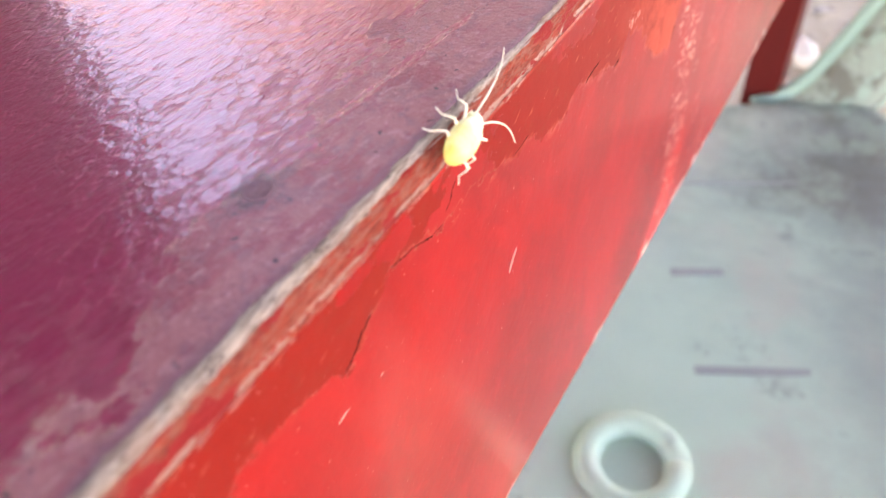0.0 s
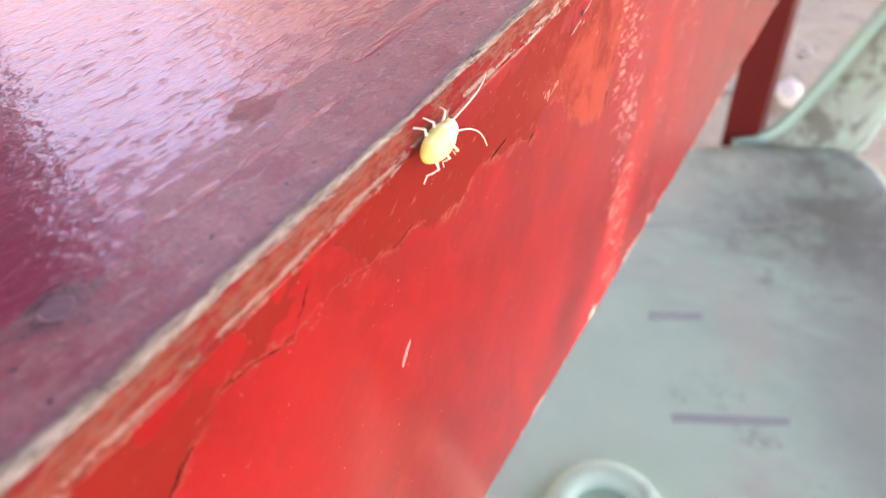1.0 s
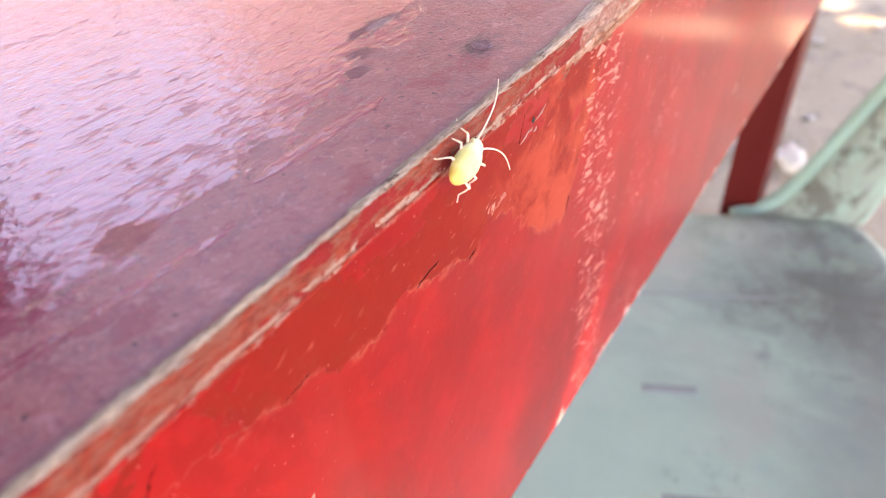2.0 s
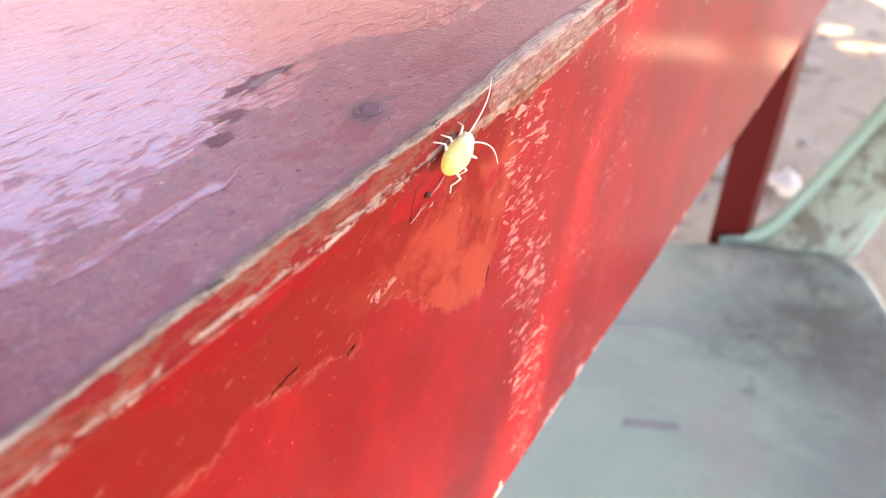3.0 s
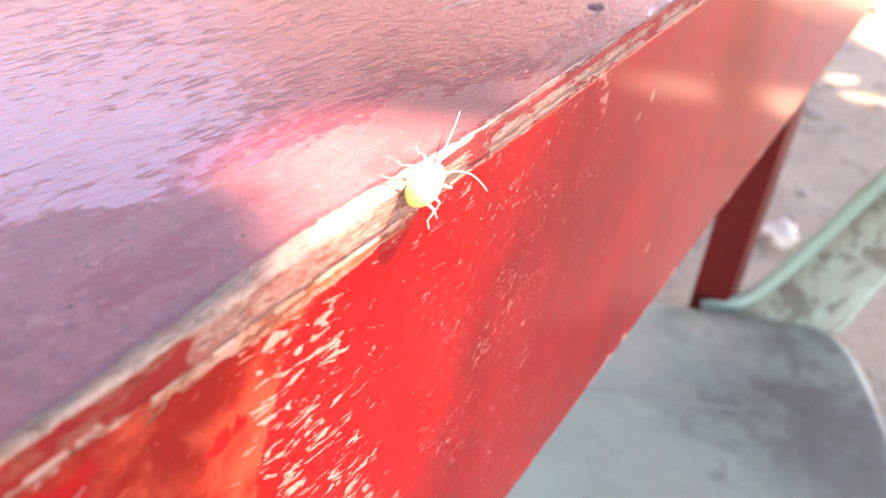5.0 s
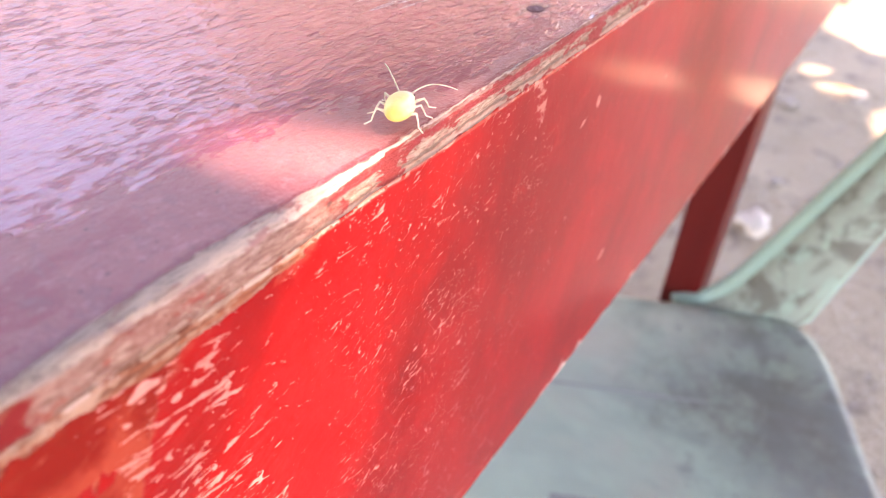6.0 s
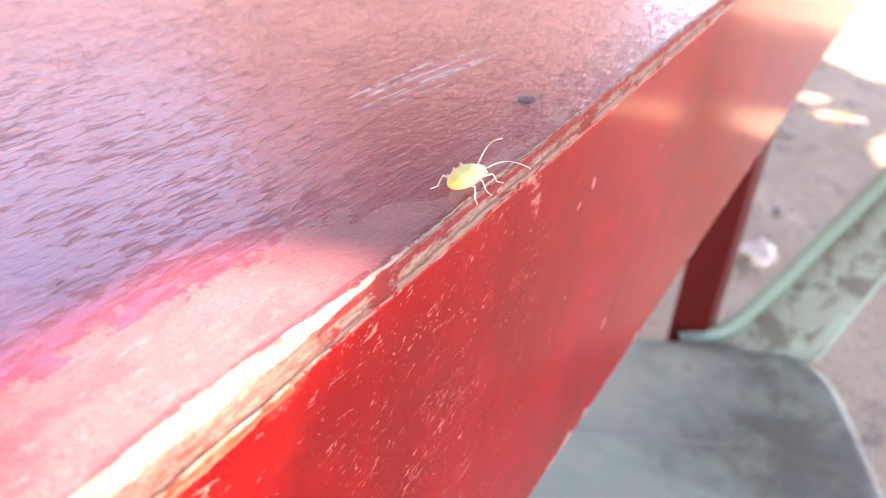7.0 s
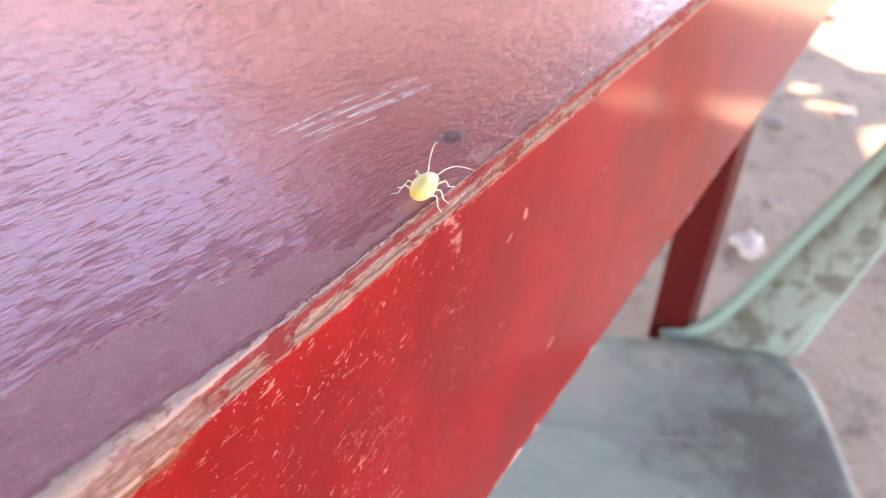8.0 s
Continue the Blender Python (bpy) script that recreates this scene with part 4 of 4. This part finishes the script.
# ---- unseen tree over the table, crown shaped to set shade and flecks ----
def shade_tree():
    tree = tagged(new("shade_tree"), "unseen leafy tree spreading over the table, gapped to place sun flecks", "tree")
    tree.location = (-1.3, -2.3, 0.0)
    base = Vector(tree.location)
    pts = [(0, 0, -0.1), (0.03, 0.0, 0.5), (0.0, 0.05, 1.2), (0.08, 0.05, 2.0), (0.2, 0.1, 2.9)]
    bm = tube(pts, [0.34, 0.27, 0.24, 0.22, 0.18], 18)
    for a in range(7):
        w = 2 * math.pi * a / 7
        tube([(0.15, 0.08, 2.3), (0.15 + 1.0 * math.cos(w), 0.08 + 1.0 * math.sin(w), 2.9), (0.2 + 2.4 * math.cos(w + 0.2), 2.4 * math.sin(w + 0.2), 3.3)], [0.14, 0.09, 0.03], 8, bm)
    smooth(part("trunk", bm, BARK, tree))
    rnd = random.Random(11)
    # leaves are kept off these sun lines, so each fleck falls where set
    gaps = [((-0.005, 0.128, TOP - 0.005), 0.030), ((-0.06, 2.92, 0), 0.15), ((-0.03, 2.74, 0), 0.09), ((-0.14, 2.24, 0), 0.018), ((-0.06, 2.13, 0), 0.024)]
    gaps += [((0.0, 0.121, TOP - 0.02 * i), 0.022) for i in range(1, 5)]
    gaps += [((0.12 + 0.07 * i, 2.03 - 0.028 * i, 0), 0.055) for i in range(7)]

    def near(q, c):
        return (q - Vector(c)).cross(SUN_DIR).length

    verts, faces = [], []
    heart = Vector((0.0, 0.2, TOP))
    for k in range(42000):
        az = rnd.uniform(-180, 180)              # degrees left of +y
        el = math.degrees(math.asin(rnd.uniform(0.05, 1.0)))
        if k >= 18000:                           # the thick of the crown
            az, el = (rnd.gauss(-SUN_AZ, 16), rnd.gauss(SUN_EL, 9)) if k < 23000 else (rnd.gauss(-28, 20), rnd.gauss(42, 10)) if k < 32000 else (rnd.uniform(-10, 42), rnd.uniform(24, 44)) if k < 35500 else (rnd.uniform(-36, -4), rnd.uniform(18, 33)) if k < 38500 else (rnd.uniform(92, 130), rnd.uniform(9, 58))
        open_sky = min(max((az - 43) / 12, 0.0), 1.0) if az < 55 else 1.0
        low = (43 if rnd.random() < 0.06 + 0.94 * open_sky else 23) if -6 <= az < 92 else 20 if -40 < az < 0 else 27 if -75 < az < 0 else 8
        if el < low + 4 * noise.noise(Vector((az * 0.12, 3.3, 1.0))):
            continue
        far = min(rnd.uniform(2.0, 2.9) / math.sin(radians(el)), rnd.uniform(3.2, 4.2) / math.cos(radians(el)))
        way = Vector((-math.sin(radians(az)) * math.cos(radians(el)), math.cos(radians(az)) * math.cos(radians(el)), math.sin(radians(el))))
        spot = heart + far * way
        size = rnd.uniform(0.06, 0.11)
        turn = Euler((rnd.uniform(-0.6, 0.6), rnd.uniform(-0.6, 0.6), rnd.uniform(0, 6.3))).to_matrix()
        if any(near(spot, c) < rad + size and min(near(spot + turn @ Vector((u / 5, v / 6, 0)) * size, c) for u in (-2, -1, 0, 1, 2) for v in range(-6, 7)) < rad for c, rad in gaps):
            continue
        px, py, pz = spot - base
        n = len(verts)
        for u, v, w in ((0, -1, 0), (0.42, -0.2, 0.08), (0.3, 0.5, 0.05), (0, 1, -0.1), (-0.3, 0.5, 0.05), (-0.42, -0.2, 0.08)):
            verts.append(Vector((px, py, pz)) + turn @ Vector((u, v, w)) * size)
        faces += [(n, n + 1, n + 2, n + 3), (n, n + 3, n + 4, n + 5)]
    mesh = bpy.data.meshes.new("crown")
    mesh.from_pydata(verts, [], faces)
    mesh.materials.append(LEAF)
    crown = new("crown", mesh)
    crown.parent = tree
    tagged(crown, "dense green foliage", kind="stuff")
    # unseen low spray of leaves, added to trim the fleck on the table's edge
    holes = [((-0.006, 0.134, TOP), 0.0072), ((0.0, 0.131, TOP - 0.012), 0.0085)] + [((0.001, 0.117 + 0.005 * i, TOP - 0.004), 0.0045) for i in range(4)] + [((0.0, 0.121, TOP - 0.010 * i), 0.0042) for i in range(2, 9)]
    side = SUN_DIR.cross(Vector((0, 0, 1))).normalized()
    over = SUN_DIR.cross(side)
    verts, faces = [], []
    for k in range(520):
        a, r = rnd.uniform(0, 6.283), 0.125 * math.sqrt(rnd.random())
        spot = Vector((-0.005, 0.129, TOP - 0.005)) + SUN_DIR * rnd.uniform(1.12, 1.25) + side * (r * math.cos(a)) + over * (r * math.sin(a))
        size = rnd.uniform(0.010, 0.024)
        turn = Euler((rnd.uniform(-0.5, 0.5), rnd.uniform(-0.5, 0.5), rnd.uniform(0, 6.3))).to_matrix()
        if any(min(near(spot + turn @ Vector((u / 5, v / 6, 0)) * size, c) for u in (-2, -1, 0, 1, 2) for v in range(-6, 7)) < rad for c, rad in holes):
            continue
        n = len(verts)
        verts += [spot - base + turn @ Vector(c) * size for c in ((0, -1, 0), (0.45, -0.2, 0.08), (0.34, 0.5, 0.05), (0, 1, -0.1), (-0.34, 0.5, 0.05), (-0.45, -0.2, 0.08))]
        faces += [(n, n + 1, n + 2, n + 3), (n, n + 3, n + 4, n + 5)]
    mesh = bpy.data.meshes.new("fleck_spray")
    mesh.from_pydata(verts, [], faces)
    mesh.materials.append(LEAF)
    spray = new("fleck_spray", mesh)
    spray.parent = tree
    tagged(spray, "unseen spray of small green leaves, added to trim a sun fleck", kind="stuff")
    # unseen loose twig, added to sway before a gap and dim the fleck
    bm = tube([(0, 0, 0), (0.15, 0.01, 0.0), (0.38, 0.0, 0.0)], [0.004, 0.003, 0.0015], 6)
    for lx, ly, turn in ((0.30, 0.028, 70), (0.30, -0.028, -70), (0.345, 0.034, 50), (0.345, -0.034, -50), (0.385, 0.020, 20), (0.385, -0.020, -20), (0.345, 0.0, 0)):
        c, t = math.cos(radians(turn)), math.sin(radians(turn))
        ring = [bm.verts.new((lx + (v * c - u * t) * 0.042, ly + (v * t + u * c) * 0.042, 0.004 * u)) for u, v in ((0, -1), (0.5, -0.3), (0.42, 0.4), (0, 1), (-0.42, 0.4), (-0.5, -0.3))]
        bm.faces.new(ring)
    return part("twig", bm, LEAF, tree, "unseen thin twig with seven leaves, added to dim a sun fleck as it sways"), base


TWIG, TREE_BASE = shade_tree()


# ---- movement ----
# seconds, place, heading along the edge (degrees), how far its back turns from outward (0) to upward (1)
TRACK = [
    (0.0, 0.0015, 0.0436, -0.0009, 5, 0.25), (0.5, 0.0015, 0.0543, -0.0032, -4, 0.2), (1.0, 0.0015, 0.0626, -0.0034, 1, 0.2),
    (1.5, 0.0015, 0.0712, -0.0029, 6, 0.2), (2.0, 0.0015, 0.0824, -0.0030, 10, 0.2), (2.2, 0.0015, 0.0864, -0.0030, 10, 0.2),
    (3.3, 0.0015, 0.1081, -0.0040, 10, 0.2), (3.5, 0.0015, 0.1106, -0.0037, 6, 0.2), (4.0, 0.0015, 0.1193, -0.0037, 3, 0.2),
    (4.5, 0.0015, 0.1285, -0.0023, 3, 0.25), (4.7, 0.0015, 0.1325, -0.0020, 4, 0.3), (5.2, 0.0010, 0.1422, 0.0006, 12, 0.6), (5.8, -0.0012, 0.1522, 0.0015, 18, 0.95),
    (6.0, -0.0030, 0.1549, 0.0015, 26, 1.0), (6.5, -0.0051, 0.1616, 0.0015, 15, 1.0), (7.0, -0.0019, 0.1672, 0.0015, -4, 1.0),
    (7.5, -0.0008, 0.1735, 0.0015, 32, 0.9), (8.0, -0.0020, 0.1774, 0.0015, 14, 0.9),
]


def stance(x, y, z, heading, lift):
    a = lift * math.pi / 2
    up = Vector((math.cos(a), 0, math.sin(a)))
    left = Vector((-math.sin(a), 0, math.cos(a)))
    h = radians(heading)
    ahead = Vector((0, 1, 0)) * math.cos(h) + left * math.sin(h)
    right = ahead.cross(up)
    m = Matrix((right, ahead, up)).transposed().to_4x4()
    m.translation = (x, y, TOP + z)
    return m


# seconds, degrees by which the twig swings aside
SWAY = [(0.0, -4), (1.0, -5), (2.0, -4), (3.0, -5), (3.5, -5.5), (3.8, -9), (4.0, -10.0), (4.5, -10.2), (4.8, -10.2), (5.3, -9.5), (5.8, -8.6), (6.0, -8.0), (6.3, -4), (6.5, 1), (6.75, 10), (7.0, 11.3), (7.2, 10.5), (7.5, 9), (7.8, 7.2), (8.0, 6.9)]


def motions():
    side = SUN_DIR.cross(Vector((0, 0, 1))).normalized()
    held = Vector((-0.008, 0.131, TOP - 0.003)) + SUN_DIR * 1.05 - side * 0.345 - TREE_BASE
    hang = Matrix((side, SUN_DIR.cross(side), SUN_DIR)).transposed().to_4x4()
    hang.translation = held
    walk(TWIG, [(t, hang @ pose(0, 0, 0, 0, 0, a)) for t, a in SWAY])
    walk(insect, [(r[0], stance(*r[1:])) for r in TRACK])
    for ob, hip, side, swing, phase in JOINTED:
        rate = 2.6 if swing > 10 else 0.7
        rows = []
        for k in range(81):
            t = k / 10
            a = swing * math.sin(2 * math.pi * (rate * t + phase))
            lift = 5 * max(0.0, math.cos(2 * math.pi * (rate * t + phase)))
            rows.append((t, pose(*hip, 0, -side * lift, a)))
        walk(ob, rows)


motions()
